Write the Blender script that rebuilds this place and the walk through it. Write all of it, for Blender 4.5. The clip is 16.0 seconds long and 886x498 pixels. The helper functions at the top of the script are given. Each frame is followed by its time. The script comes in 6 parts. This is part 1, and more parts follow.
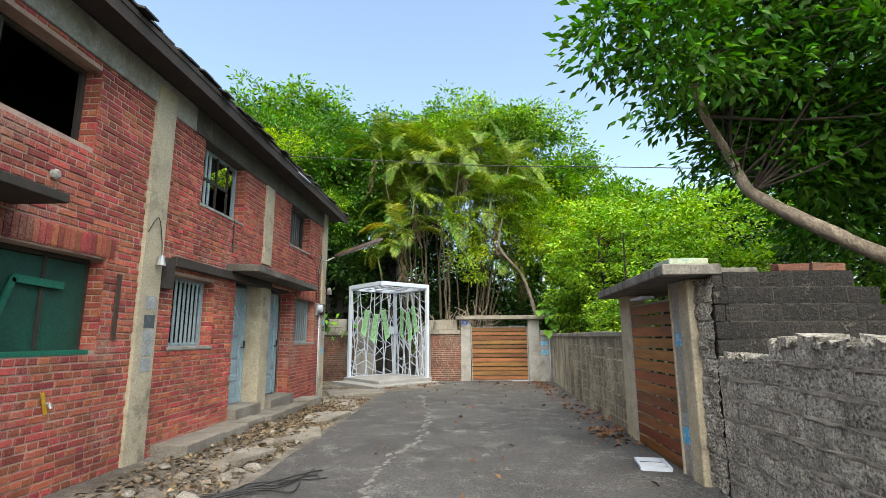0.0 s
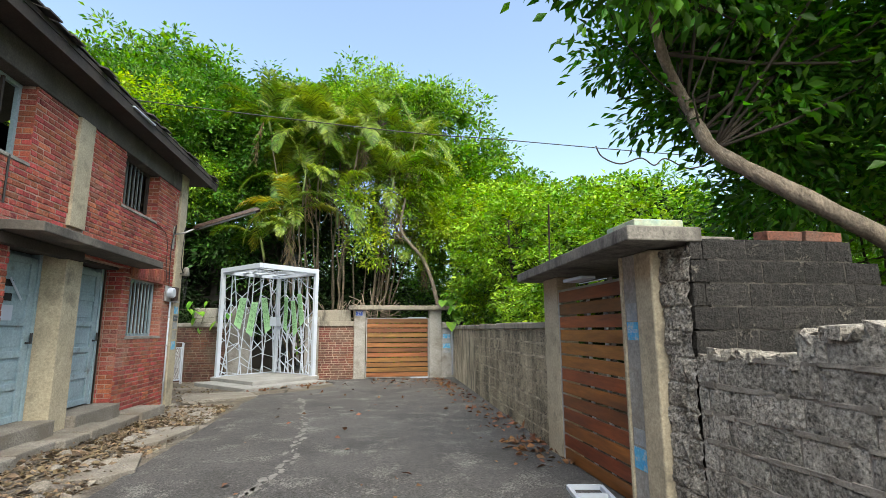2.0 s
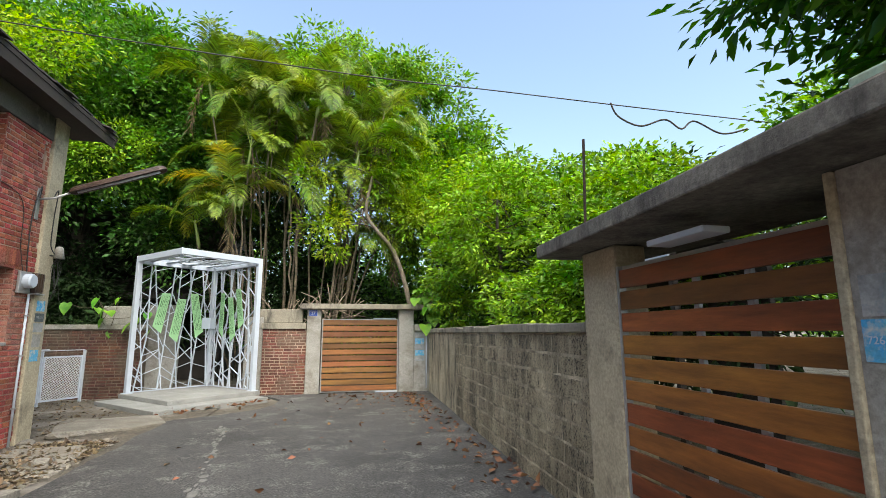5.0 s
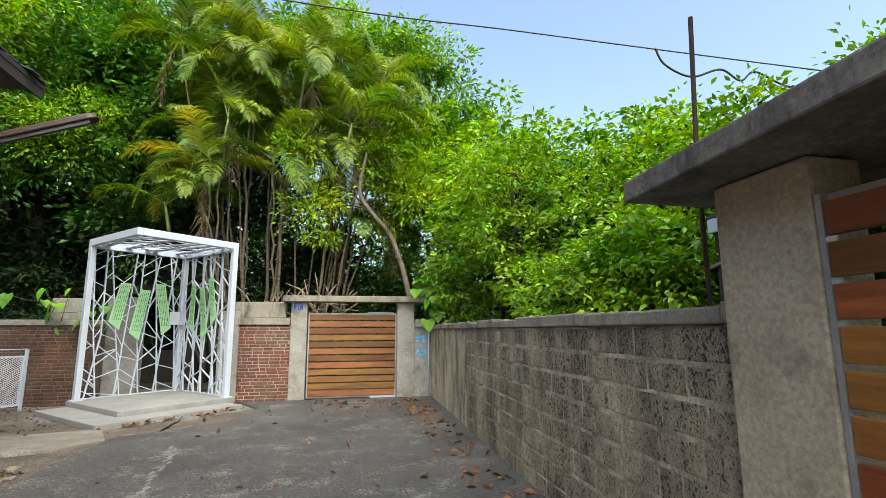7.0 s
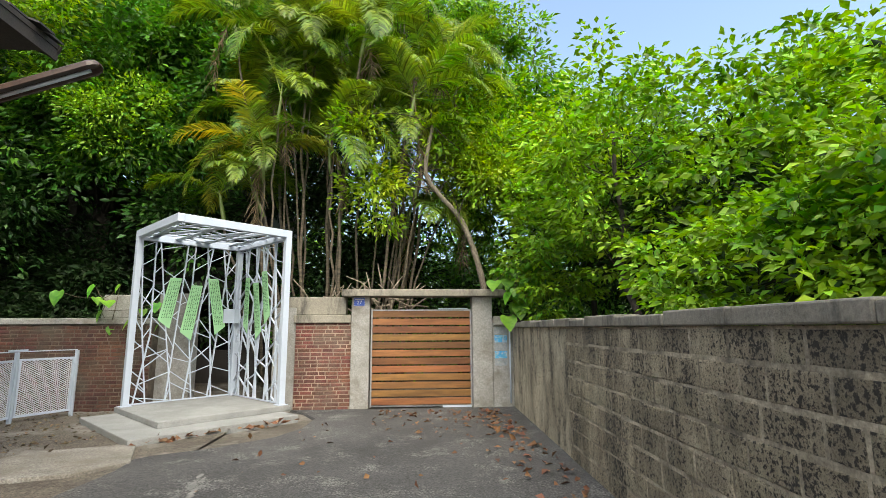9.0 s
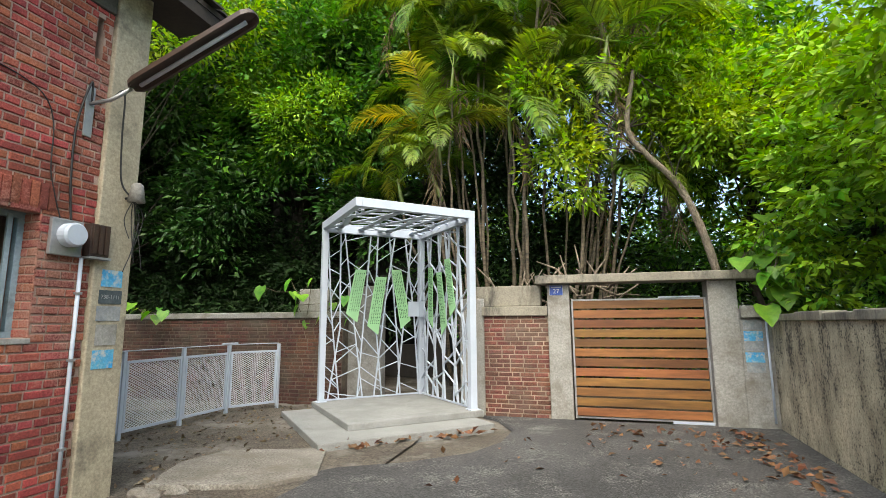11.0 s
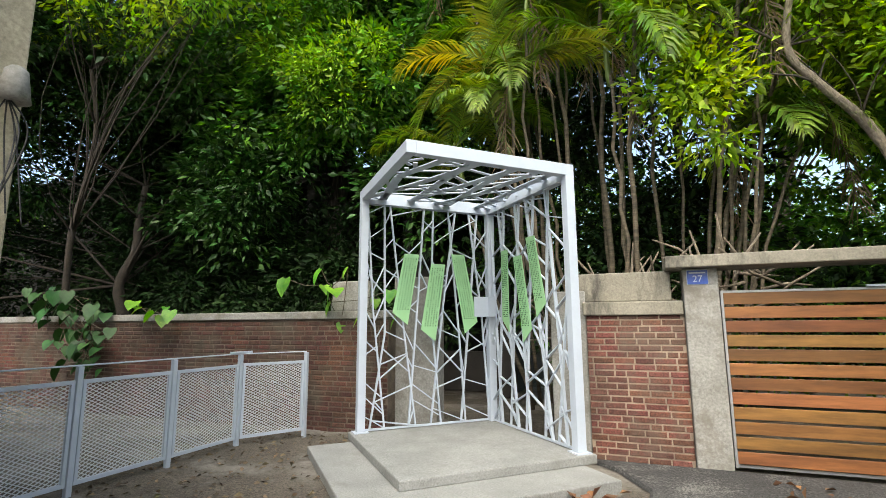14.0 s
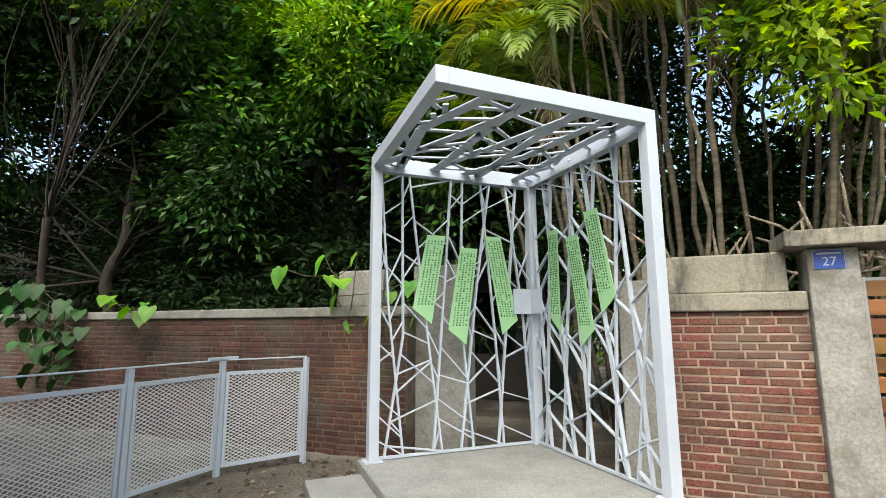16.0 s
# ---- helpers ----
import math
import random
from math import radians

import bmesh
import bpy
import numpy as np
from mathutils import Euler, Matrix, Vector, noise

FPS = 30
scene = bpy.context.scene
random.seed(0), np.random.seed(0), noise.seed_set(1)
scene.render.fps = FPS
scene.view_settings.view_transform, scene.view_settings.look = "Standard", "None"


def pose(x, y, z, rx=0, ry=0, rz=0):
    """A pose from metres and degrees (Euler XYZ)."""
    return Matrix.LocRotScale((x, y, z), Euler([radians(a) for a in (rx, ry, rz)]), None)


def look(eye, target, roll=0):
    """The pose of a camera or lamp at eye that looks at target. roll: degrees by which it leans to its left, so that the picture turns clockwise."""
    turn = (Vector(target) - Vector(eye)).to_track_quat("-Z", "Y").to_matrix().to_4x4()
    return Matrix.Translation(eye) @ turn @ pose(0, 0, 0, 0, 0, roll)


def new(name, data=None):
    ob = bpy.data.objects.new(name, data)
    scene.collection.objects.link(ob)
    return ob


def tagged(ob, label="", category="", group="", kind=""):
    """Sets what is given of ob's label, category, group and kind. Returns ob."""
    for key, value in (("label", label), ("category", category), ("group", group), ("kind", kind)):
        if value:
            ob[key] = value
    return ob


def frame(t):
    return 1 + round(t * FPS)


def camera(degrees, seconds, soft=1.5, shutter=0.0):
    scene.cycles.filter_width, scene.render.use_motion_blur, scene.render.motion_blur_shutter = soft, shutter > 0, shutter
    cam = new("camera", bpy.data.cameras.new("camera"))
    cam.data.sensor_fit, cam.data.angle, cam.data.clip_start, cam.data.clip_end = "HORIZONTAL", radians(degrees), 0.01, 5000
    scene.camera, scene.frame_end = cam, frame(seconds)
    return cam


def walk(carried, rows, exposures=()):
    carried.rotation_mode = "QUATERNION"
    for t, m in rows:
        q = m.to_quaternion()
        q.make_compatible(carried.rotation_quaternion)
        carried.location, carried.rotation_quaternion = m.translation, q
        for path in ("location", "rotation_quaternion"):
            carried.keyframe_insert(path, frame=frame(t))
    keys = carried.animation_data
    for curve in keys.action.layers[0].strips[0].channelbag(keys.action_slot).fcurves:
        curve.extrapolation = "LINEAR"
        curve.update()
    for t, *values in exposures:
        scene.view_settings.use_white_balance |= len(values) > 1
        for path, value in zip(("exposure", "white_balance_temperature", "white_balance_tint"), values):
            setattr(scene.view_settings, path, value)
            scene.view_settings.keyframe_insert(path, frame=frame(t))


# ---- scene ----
cam = camera(84.1, 16.0, soft=0.6)
METRES, EYE, TILT, LEAN, TURN = 13.2, 1.52, 0.0, 0.0, 2.8
ROWS = [
    (0.0, 0.0, 0.0, 0.0, 0.05, 10.13, 0.28),
    (0.5, 0.0029, 0.0329, -0.0012, -2.56, 9.49, 0.32),
    (1.0, 0.0032, 0.0683, -0.0, -8.36, 8.83, 0.28),
    (1.5, 0.0136, 0.1033, -0.0006, -10.36, 8.86, 0.28),
    (2.0, 0.0171, 0.1367, -0.0018, -11.51, 9.3, 0.23),
    (2.5, 0.0185, 0.1698, -0.0006, -12.36, 9.66, 0.13),
    (3.0, 0.0292, 0.202, 0.0001, -12.67, 9.8, 0.18),
    (3.5, 0.0344, 0.233, -0.002, -14.3, 9.51, 0.25),
    (6.0, 0.0698, 0.3959, -0.0002, -15.09, 9.71, 0.2),
    (6.5, 0.0736, 0.4273, -0.0023, -15.42, 9.66, 0.21),
    (7.0, 0.0771, 0.4572, -0.0031, -14.93, 9.38, 0.22),
    (7.5, 0.087, 0.489, -0.0011, -12.55, 9.31, 0.28),
    (8.0, 0.0883, 0.5208, -0.0024, -11.61, 9.24, 0.29),
    (10.5, 0.0765, 0.6714, -0.001, 8.0, 8.99, 0.29),
    (11.0, 0.0603, 0.6978, -0.0017, 13.32, 8.56, 0.31),
    (11.5, 0.0454, 0.7252, -0.0036, 16.27, 8.21, 0.27),
    (12.0, 0.0346, 0.7552, -0.001, 19.81, 8.68, 0.32),
    (12.5, 0.0191, 0.7815, -0.0017, 18.98, 9.07, 0.26),
    (13.0, 0.0071, 0.8059, -0.0027, 18.28, 9.23, 0.26),
    (13.5, -0.0016, 0.8356, -0.001, 18.63, 9.24, 0.28),
    (14.0, -0.0168, 0.8598, -0.0022, 18.21, 8.93, 0.28),
    (14.5, -0.03, 0.8827, -0.0031, 18.16, 8.54, 0.26),
    (15.0, -0.0374, 0.91, -0.0018, 19.67, 8.73, 0.25),
    (15.5, -0.0505, 0.9319, -0.0036, 19.96, 8.75, 0.24),
    (16.0, -0.0651, 0.9528, -0.0025, 19.61, 8.92, 0.21),
]
walk(cam, [(t, pose(0, 0, EYE, TILT, LEAN, TURN) @ pose(METRES * x, METRES * y, METRES * z, 90 + pitch, roll, yaw)) for t, x, y, z, yaw, pitch, roll in ROWS],
     exposures=[(0.0, 1.5, 6850, 4), (16.0, 1.5, 6850, 4)])

# ---- world, sun, exposure ----
world = bpy.data.worlds.new("sky")
scene.world = world
world.use_nodes = True
wn, wl = world.node_tree.nodes, world.node_tree.links
sky = wn.new("ShaderNodeTexSky")
sky.sky_type = "NISHITA"
sky.sun_disc = False
sky.sun_elevation, sky.sun_rotation = radians(54), radians(170)
sky.air_density, sky.dust_density, sky.ozone_density = 1.0, 3.8, 1.0
wl.new(sky.outputs["Color"], wn["Background"].inputs["Color"])
wn["Background"].inputs["Strength"].default_value = 0.15
sun = new("sun", bpy.data.lights.new("sun", "SUN"))
sun.data.energy, sun.data.angle, sun.data.color = 1.5, radians(75), (1.0, 0.96, 0.91)
sun.matrix_world = look((3.5, -19, 27), (0, 0, 0))


# ---- materials ----
def mat(name, c1, c2, scale=3.0, rough=0.8, bump=0.3, fine=60.0, fine_amt=0.35, rnd="", rnd_amt=0.35, stain=None, stain_scale=1.2,
        stain_at=0.55, metal=0.0, stretch=(1, 1, 1), translucent=0.0, spec=0.5, local=False, bump_dist=0.01, streak=False, speck=0.0):
    m = bpy.data.materials.new(name)
    m.use_nodes = True
    n, l = m.node_tree.nodes, m.node_tree.links
    bsdf = n["Principled BSDF"]
    bsdf.inputs["Roughness"].default_value = rough
    bsdf.inputs["Metallic"].default_value = metal
    bsdf.inputs["Specular IOR Level"].default_value = spec
    if local:
        where = n.new("ShaderNodeTexCoord").outputs["Object"]
    else:
        where = n.new("ShaderNodeNewGeometry").outputs["Position"]
    mp = n.new("ShaderNodeMapping")
    mp.inputs["Scale"].default_value = stretch
    l.new(where, mp.inputs["Vector"])

    def noise_tex(sc, det=5.0, ro=0.6):
        t = n.new("ShaderNodeTexNoise")
        t.inputs["Scale"].default_value, t.inputs["Detail"].default_value, t.inputs["Roughness"].default_value = sc, det, ro
        l.new(mp.outputs["Vector"], t.inputs["Vector"])
        return t.outputs["Fac"]

    def ramp(src, a, b):
        r = n.new("ShaderNodeMapRange")
        r.inputs["From Min"].default_value, r.inputs["From Max"].default_value = a, b
        l.new(src, r.inputs["Value"])
        return r.outputs["Result"]

    def mix(fac, a, b, mode="MIX"):
        x = n.new("ShaderNodeMix")
        x.data_type, x.blend_type = "RGBA", mode
        for sock, v in ((x.inputs[0], fac), (x.inputs[6], a), (x.inputs[7], b)):
            if isinstance(v, (int, float)):
                sock.default_value = v
            elif isinstance(v, tuple):
                sock.default_value = (*v, 1)
            else:
                l.new(v, sock)
        return x.outputs[2]

    col = mix(ramp(noise_tex(scale), 0.35, 0.65), c1, c2)
    f = noise_tex(fine, 6.0, 0.7)
    dark = n.new("ShaderNodeMapRange")
    dark.inputs["From Min"].default_value, dark.inputs["From Max"].default_value = 0.3, 0.7
    dark.inputs["To Min"].default_value, dark.inputs["To Max"].default_value = 1 - fine_amt, 1 + fine_amt * 0.6
    l.new(f, dark.inputs["Value"])
    hsv = n.new("ShaderNodeHueSaturation")
    l.new(dark.outputs["Result"], hsv.inputs["Value"])
    l.new(col, hsv.inputs["Color"])
    col = hsv.outputs["Color"]
    if rnd:
        src = n.new("ShaderNodeObjectInfo").outputs["Random"] if rnd == "object" else n.new("ShaderNodeNewGeometry").outputs["Random Per Island"]
        h2 = n.new("ShaderNodeHueSaturation")
        r = n.new("ShaderNodeMapRange")
        r.inputs["To Min"].default_value, r.inputs["To Max"].default_value = 1 - rnd_amt, 1 + rnd_amt
        l.new(src, r.inputs["Value"])
        l.new(r.outputs["Result"], h2.inputs["Value"])
        mul = n.new("ShaderNodeMath")
        mul.operation = "MULTIPLY"
        mul.inputs[1].default_value = 7.31
        l.new(src, mul.inputs[0])
        fr = n.new("ShaderNodeMath")
        fr.operation = "FRACT"
        l.new(mul.outputs[0], fr.inputs[0])
        r2 = n.new("ShaderNodeMapRange")
        r2.inputs["To Min"].default_value, r2.inputs["To Max"].default_value = 0.5 - min(rnd_amt * 0.05, 0.018), 0.5 + min(rnd_amt * 0.05, 0.018)
        l.new(fr.outputs[0], r2.inputs["Value"])
        l.new(r2.outputs["Result"], h2.inputs["Hue"])
        l.new(col, h2.inputs["Color"])
        col = h2.outputs["Color"]
    if stain:
        if streak:
            mp2 = n.new("ShaderNodeMapping")
            mp2.inputs["Scale"].default_value = (1, 1, 0.32)
            l.new(where, mp2.inputs["Vector"])
            t = n.new("ShaderNodeTexNoise")
            t.inputs["Scale"].default_value, t.inputs["Detail"].default_value, t.inputs["Roughness"].default_value = stain_scale, 8, 0.75
            l.new(mp2.outputs["Vector"], t.inputs["Vector"])
            s = t.outputs["Fac"]
        else:
            s = noise_tex(stain_scale, 8.0, 0.7)
        if speck:
            ma = n.new("ShaderNodeMath")
            ma.operation = "MULTIPLY_ADD"
            ma.inputs[1].default_value = speck
            l.new(f, ma.inputs[0])
            l.new(s, ma.inputs[2])
            s = ramp(ma.outputs[0], speck * 0.5, 1 + speck * 0.5)
        col = mix(ramp(s, stain_at - 0.06, stain_at + 0.1), col, stain)
    l.new(col, bsdf.inputs["Base Color"])
    if bump:
        b = n.new("ShaderNodeBump")
        b.inputs["Strength"].default_value, b.inputs["Distance"].default_value = bump, bump_dist
        l.new(f, b.inputs["Height"])
        l.new(b.outputs["Normal"], bsdf.inputs["Normal"])
    if translucent:
        tr = n.new("ShaderNodeBsdfTranslucent")
        br = n.new("ShaderNodeHueSaturation")
        br.inputs["Value"].default_value, br.inputs["Saturation"].default_value = 1.5, 1.1
        l.new(col, br.inputs["Color"])
        l.new(br.outputs["Color"], tr.inputs["Color"])
        ms = n.new("ShaderNodeMixShader")
        ms.inputs["Fac"].default_value = translucent
        l.new(bsdf.outputs["BSDF"], ms.inputs[1])
        l.new(tr.outputs["BSDF"], ms.inputs[2])
        l.new(ms.outputs["Shader"], n["Material Output"].inputs["Surface"])
    return m


M_BRICK = mat("red_brick", (0.42, 0.100, 0.064), (0.215, 0.050, 0.036), 1.0, 0.85, 0.6, 60, 0.6, "island", 0.38, (0.36, 0.19, 0.145), 0.9, 0.60, speck=0.5)
M_BRICK_OBJ = mat("red_brick_single", (0.42, 0.100, 0.064), (0.215, 0.050, 0.036), 1.0, 0.85, 0.6, 60, 0.6, "object", 0.38, (0.36, 0.19, 0.145), 0.9, 0.60, speck=0.5)
M_MORTAR = mat("mortar", (0.47, 0.34, 0.28), (0.30, 0.21, 0.17), 2, 0.95, 0.5, 120, 0.3)
M_OLDBRICK = mat("old_brick", (0.185, 0.064, 0.044), (0.115, 0.054, 0.042), 1.5, 0.9, 0.7, 55, 0.7, "island", 0.3, (0.13, 0.09, 0.07), 1.4, 0.56)
M_OLDBRICK_OBJ = mat("old_brick_single", (0.185, 0.064, 0.044), (0.115, 0.054, 0.042), 1.5, 0.9, 0.7, 55, 0.7, "object", 0.3, (0.13, 0.09, 0.07), 1.4, 0.56)
# garden wall colours: brown dirt, and the shade of overhanging trees painted in
M_GARDENBRICK = mat("dirty_shaded_brick", (0.125, 0.046, 0.031), (0.06, 0.030, 0.024), 1.6, 0.92, 0.7, 55, 0.7, "island", 0.35, (0.085, 0.068, 0.05), 1.4, 0.54)
M_GARDENBRICK_OBJ = mat("dirty_shaded_brick_single", (0.125, 0.046, 0.031), (0.06, 0.030, 0.024), 1.6, 0.92, 0.7, 55, 0.7, "object", 0.35, (0.085, 0.068, 0.05), 1.4, 0.54)
M_GARDENMORTAR = mat("dirty_shaded_mortar", (0.19, 0.15, 0.115), (0.07, 0.056, 0.043), 3, 0.95, 0.5, 120, 0.3)
M_OLDMORTAR = mat("old_mortar", (0.42, 0.33, 0.255), (0.22, 0.175, 0.135), 3, 0.95, 0.5, 120, 0.3)
M_CONC = mat("concrete", (0.35, 0.345, 0.325), (0.26, 0.255, 0.235), 2.0, 0.9, 0.5, 38, 0.38, stain=(0.17, 0.155, 0.13), stain_scale=2.2, stain_at=0.56)
M_CONC_WET = mat("stained_concrete", (0.29, 0.27, 0.22), (0.22, 0.205, 0.165), 2.0, 0.9, 0.5, 45, 0.3, stain=(0.075, 0.07, 0.06), stain_scale=3.0, stain_at=0.54, streak=True)
M_CONC_POST = mat("post_concrete", (0.46, 0.405, 0.295), (0.35, 0.31, 0.225), 2.0, 0.9, 0.5, 42, 0.36, stain=(0.15, 0.135, 0.105), stain_scale=2.5, stain_at=0.6)
M_CONC_NEW = mat("pale_concrete", (0.30, 0.305, 0.30), (0.235, 0.24, 0.235), 2.5, 0.8, 0.4, 60, 0.4, stain=(0.19, 0.19, 0.18), stain_scale=1.8, stain_at=0.58)
M_BLOCK = mat("grey_block", (0.44, 0.42, 0.37), (0.21, 0.198, 0.172), 6, 0.95, 1.0, 42, 1.0, "island", 0.2, (0.40, 0.385, 0.35), 9.0, 0.62, bump_dist=0.03, speck=0.9)
M_BLOCK_OBJ = mat("grey_block_single", (0.44, 0.42, 0.37), (0.21, 0.198, 0.172), 6, 0.95, 1.0, 42, 1.0, "object", 0.2, (0.40, 0.385, 0.35), 9.0, 0.62, bump_dist=0.03, speck=0.9)
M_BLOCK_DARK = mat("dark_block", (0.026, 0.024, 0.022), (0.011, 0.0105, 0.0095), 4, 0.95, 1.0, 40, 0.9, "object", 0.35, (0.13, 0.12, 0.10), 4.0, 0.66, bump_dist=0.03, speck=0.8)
M_WALLCORE = mat("mouldy_render", (0.66, 0.585, 0.43), (0.42, 0.37, 0.265), 2.0, 0.92, 0.9, 34, 0.8, stain=(0.045, 0.042, 0.035), stain_scale=2.6, stain_at=0.545, streak=True, speck=1.2)
M_WALLBLOCK = mat("mouldy_block", (0.60, 0.52, 0.36), (0.32, 0.28, 0.195), 1.8, 0.92, 1.0, 40, 1.0, "object", 0.08, (0.045, 0.041, 0.034), 2.6, 0.545, streak=True, speck=1.7, bump_dist=0.03)
M_WALLJOINT = mat("wall_joint", (0.55, 0.48, 0.35), (0.16, 0.14, 0.105), 4, 0.95, 0.8, 50, 0.5)
M_DARK_MORTAR = mat("dark_mortar", (0.085, 0.079, 0.068), (0.022, 0.021, 0.019), 5, 0.95, 0.8, 60, 0.4)
M_BLOCK_MORTAR = mat("block_mortar", (0.31, 0.29, 0.255), (0.15, 0.14, 0.12), 5, 0.95, 0.8, 60, 0.4)
M_ASPHALT = mat("asphalt", (0.092, 0.092, 0.093), (0.052, 0.052, 0.053), 0.55, 0.88, 1.0, 55, 0.95, stain=(0.20, 0.198, 0.19), stain_scale=1.9, stain_at=0.62, speck=1.0, bump_dist=0.02)
M_DIRT = mat("dirt", (0.17, 0.145, 0.115), (0.09, 0.076, 0.06), 2.2, 0.95, 1.0, 45, 0.85, stain=(0.27, 0.25, 0.22), stain_scale=1.1, stain_at=0.55, bump_dist=0.03)
M_SLAB = mat("worn_slab", (0.27, 0.255, 0.225), (0.17, 0.155, 0.13), 2.4, 0.9, 0.8, 50, 0.65, stain=(0.15, 0.13, 0.105), stain_scale=1.5, stain_at=0.55)
M_WHITE = mat("white_paint", (0.49, 0.55, 0.64), (0.45, 0.51, 0.60), 4, 0.42, 0.03, 30, 0.04)
M_GREEN = mat("pale_green_plate", (0.34, 0.62, 0.33), (0.32, 0.59, 0.31), 3, 0.5, 0.0, 30, 0.03)
M_INK = mat("dark_green_ink", (0.03, 0.11, 0.04), (0.03, 0.1, 0.04), 3, 0.6, 0.0)
M_WOOD = mat("stained_wood", (0.27, 0.088, 0.02), (0.13, 0.040, 0.011), 5, 0.45, 0.25, 25, 0.4, "object", 0.35, stretch=(1, 0.12, 1))
M_WOOD_X = mat("oiled_wood", (0.245, 0.115, 0.032), (0.14, 0.06, 0.018), 5, 0.5, 0.25, 25, 0.4, "object", 0.42, stretch=(0.12, 1, 1))
M_SOOT = mat("sooty_concrete", (0.11, 0.10, 0.088), (0.06, 0.055, 0.05), 1.8, 0.95, 0.5, 40, 0.4, stain=(0.20, 0.185, 0.155), stain_scale=1.6, stain_at=0.62)
M_DARKWOOD = mat("dark_timber", (0.045, 0.035, 0.03), (0.028, 0.024, 0.02), 3, 0.85, 0.4, 40, 0.35)
M_TILE = mat("dark_roof_tile", (0.055, 0.052, 0.05), (0.035, 0.033, 0.032), 3, 0.85, 0.4, 40, 0.35, "island", 0.35)
M_BLUEPAINT = mat("pale_blue_paint", (0.31, 0.42, 0.48), (0.24, 0.34, 0.39), 3, 0.55, 0.2, 30, 0.25, stain=(0.14, 0.17, 0.18), stain_scale=4, stain_at=0.62)
M_BAR = mat("window_bar_paint", (0.33, 0.42, 0.46), (0.25, 0.33, 0.37), 3, 0.5, 0.1, 30, 0.2)
# near-black paint for places that are only unlit
M_DARK = mat("unlit_black", (0.02, 0.02, 0.02), (0.012, 0.012, 0.012), 2, 0.95, 0.0)
M_METAL = mat("galvanised_metal", (0.42, 0.43, 0.44), (0.34, 0.35, 0.36), 5, 0.45, 0.1, 40, 0.15, metal=0.6)
M_BLACK = mat("black_plastic", (0.02, 0.02, 0.021), (0.015, 0.015, 0.016), 5, 0.5, 0.05)
M_LAMPHOOD = mat("brown_lamp_hood", (0.06, 0.035, 0.025), (0.04, 0.025, 0.02), 5, 0.5, 0.1)
M_BARK = mat("pale_bark", (0.30, 0.25, 0.19), (0.17, 0.14, 0.105), 7, 0.92, 1.0, 38, 0.5, stretch=(1, 1, 0.5), bump_dist=0.03)
M_SHAFT = mat("palm_crownshaft", (0.17, 0.22, 0.05), (0.10, 0.15, 0.035), 5, 0.5, 0.1, 20, 0.3, stretch=(1, 1, 0.3))
# dark bark, lowered further so that canopy shade is in the colour
M_DARKBARK = mat("dark_bark", (0.055, 0.043, 0.032), (0.032, 0.026, 0.02), 6, 0.9, 0.7, 30, 0.4)
M_CANE = mat("palm_cane", (0.15, 0.12, 0.08), (0.055, 0.046, 0.032), 6, 0.8, 0.4, 30, 0.35, stretch=(0.4, 0.4, 3))


def leaf_mat(name, c1, c2, scale=0.6, rnd_amt=0.6, rough=0.45, tr=0.35):
    return mat(name, c1, c2, scale, rough, 0.0, 8.0, 0.2, "island", rnd_amt, translucent=tr, spec=0.35)


M_LEAF_DARK = leaf_mat("dark_leaf", (0.030, 0.10, 0.012), (0.11, 0.26, 0.026), 0.9, tr=0.3)
# darker copies of the leaf green: canopy shade is put into both colours
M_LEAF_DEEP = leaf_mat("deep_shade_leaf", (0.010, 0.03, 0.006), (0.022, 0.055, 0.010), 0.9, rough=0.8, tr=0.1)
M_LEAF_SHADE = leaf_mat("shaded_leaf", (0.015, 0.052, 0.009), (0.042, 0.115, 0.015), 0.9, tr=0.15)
M_LEAF_MID = leaf_mat("mid_green_leaf", (0.055, 0.16, 0.014), (0.175, 0.34, 0.03), 1.2)
M_LEAF_LIGHT = leaf_mat("light_green_leaf", (0.085, 0.235, 0.014), (0.32, 0.50, 0.04), 1.6, tr=0.28)
M_LEAF_YELLOW = leaf_mat("yellow_green_leaf", (0.14, 0.32, 0.018), (0.32, 0.40, 0.035), 1.1, tr=0.45)
M_LEAF_NEAR = leaf_mat("glossy_leaf", (0.030, 0.11, 0.012), (0.09, 0.25, 0.020), 1.2, tr=0.35)
M_FROND = leaf_mat("palm_leaflet", (0.06, 0.155, 0.014), (0.20, 0.25, 0.028), 0.8)
M_FROND_DRY = leaf_mat("dry_palm_leaflet", (0.22, 0.16, 0.085), (0.15, 0.10, 0.06), tr=0.2)
M_DRYLEAF = mat("dry_leaf", (0.20, 0.085, 0.035), (0.13, 0.065, 0.035), 4, 0.7, 0.1, 30, 0.3, "island", 0.5)


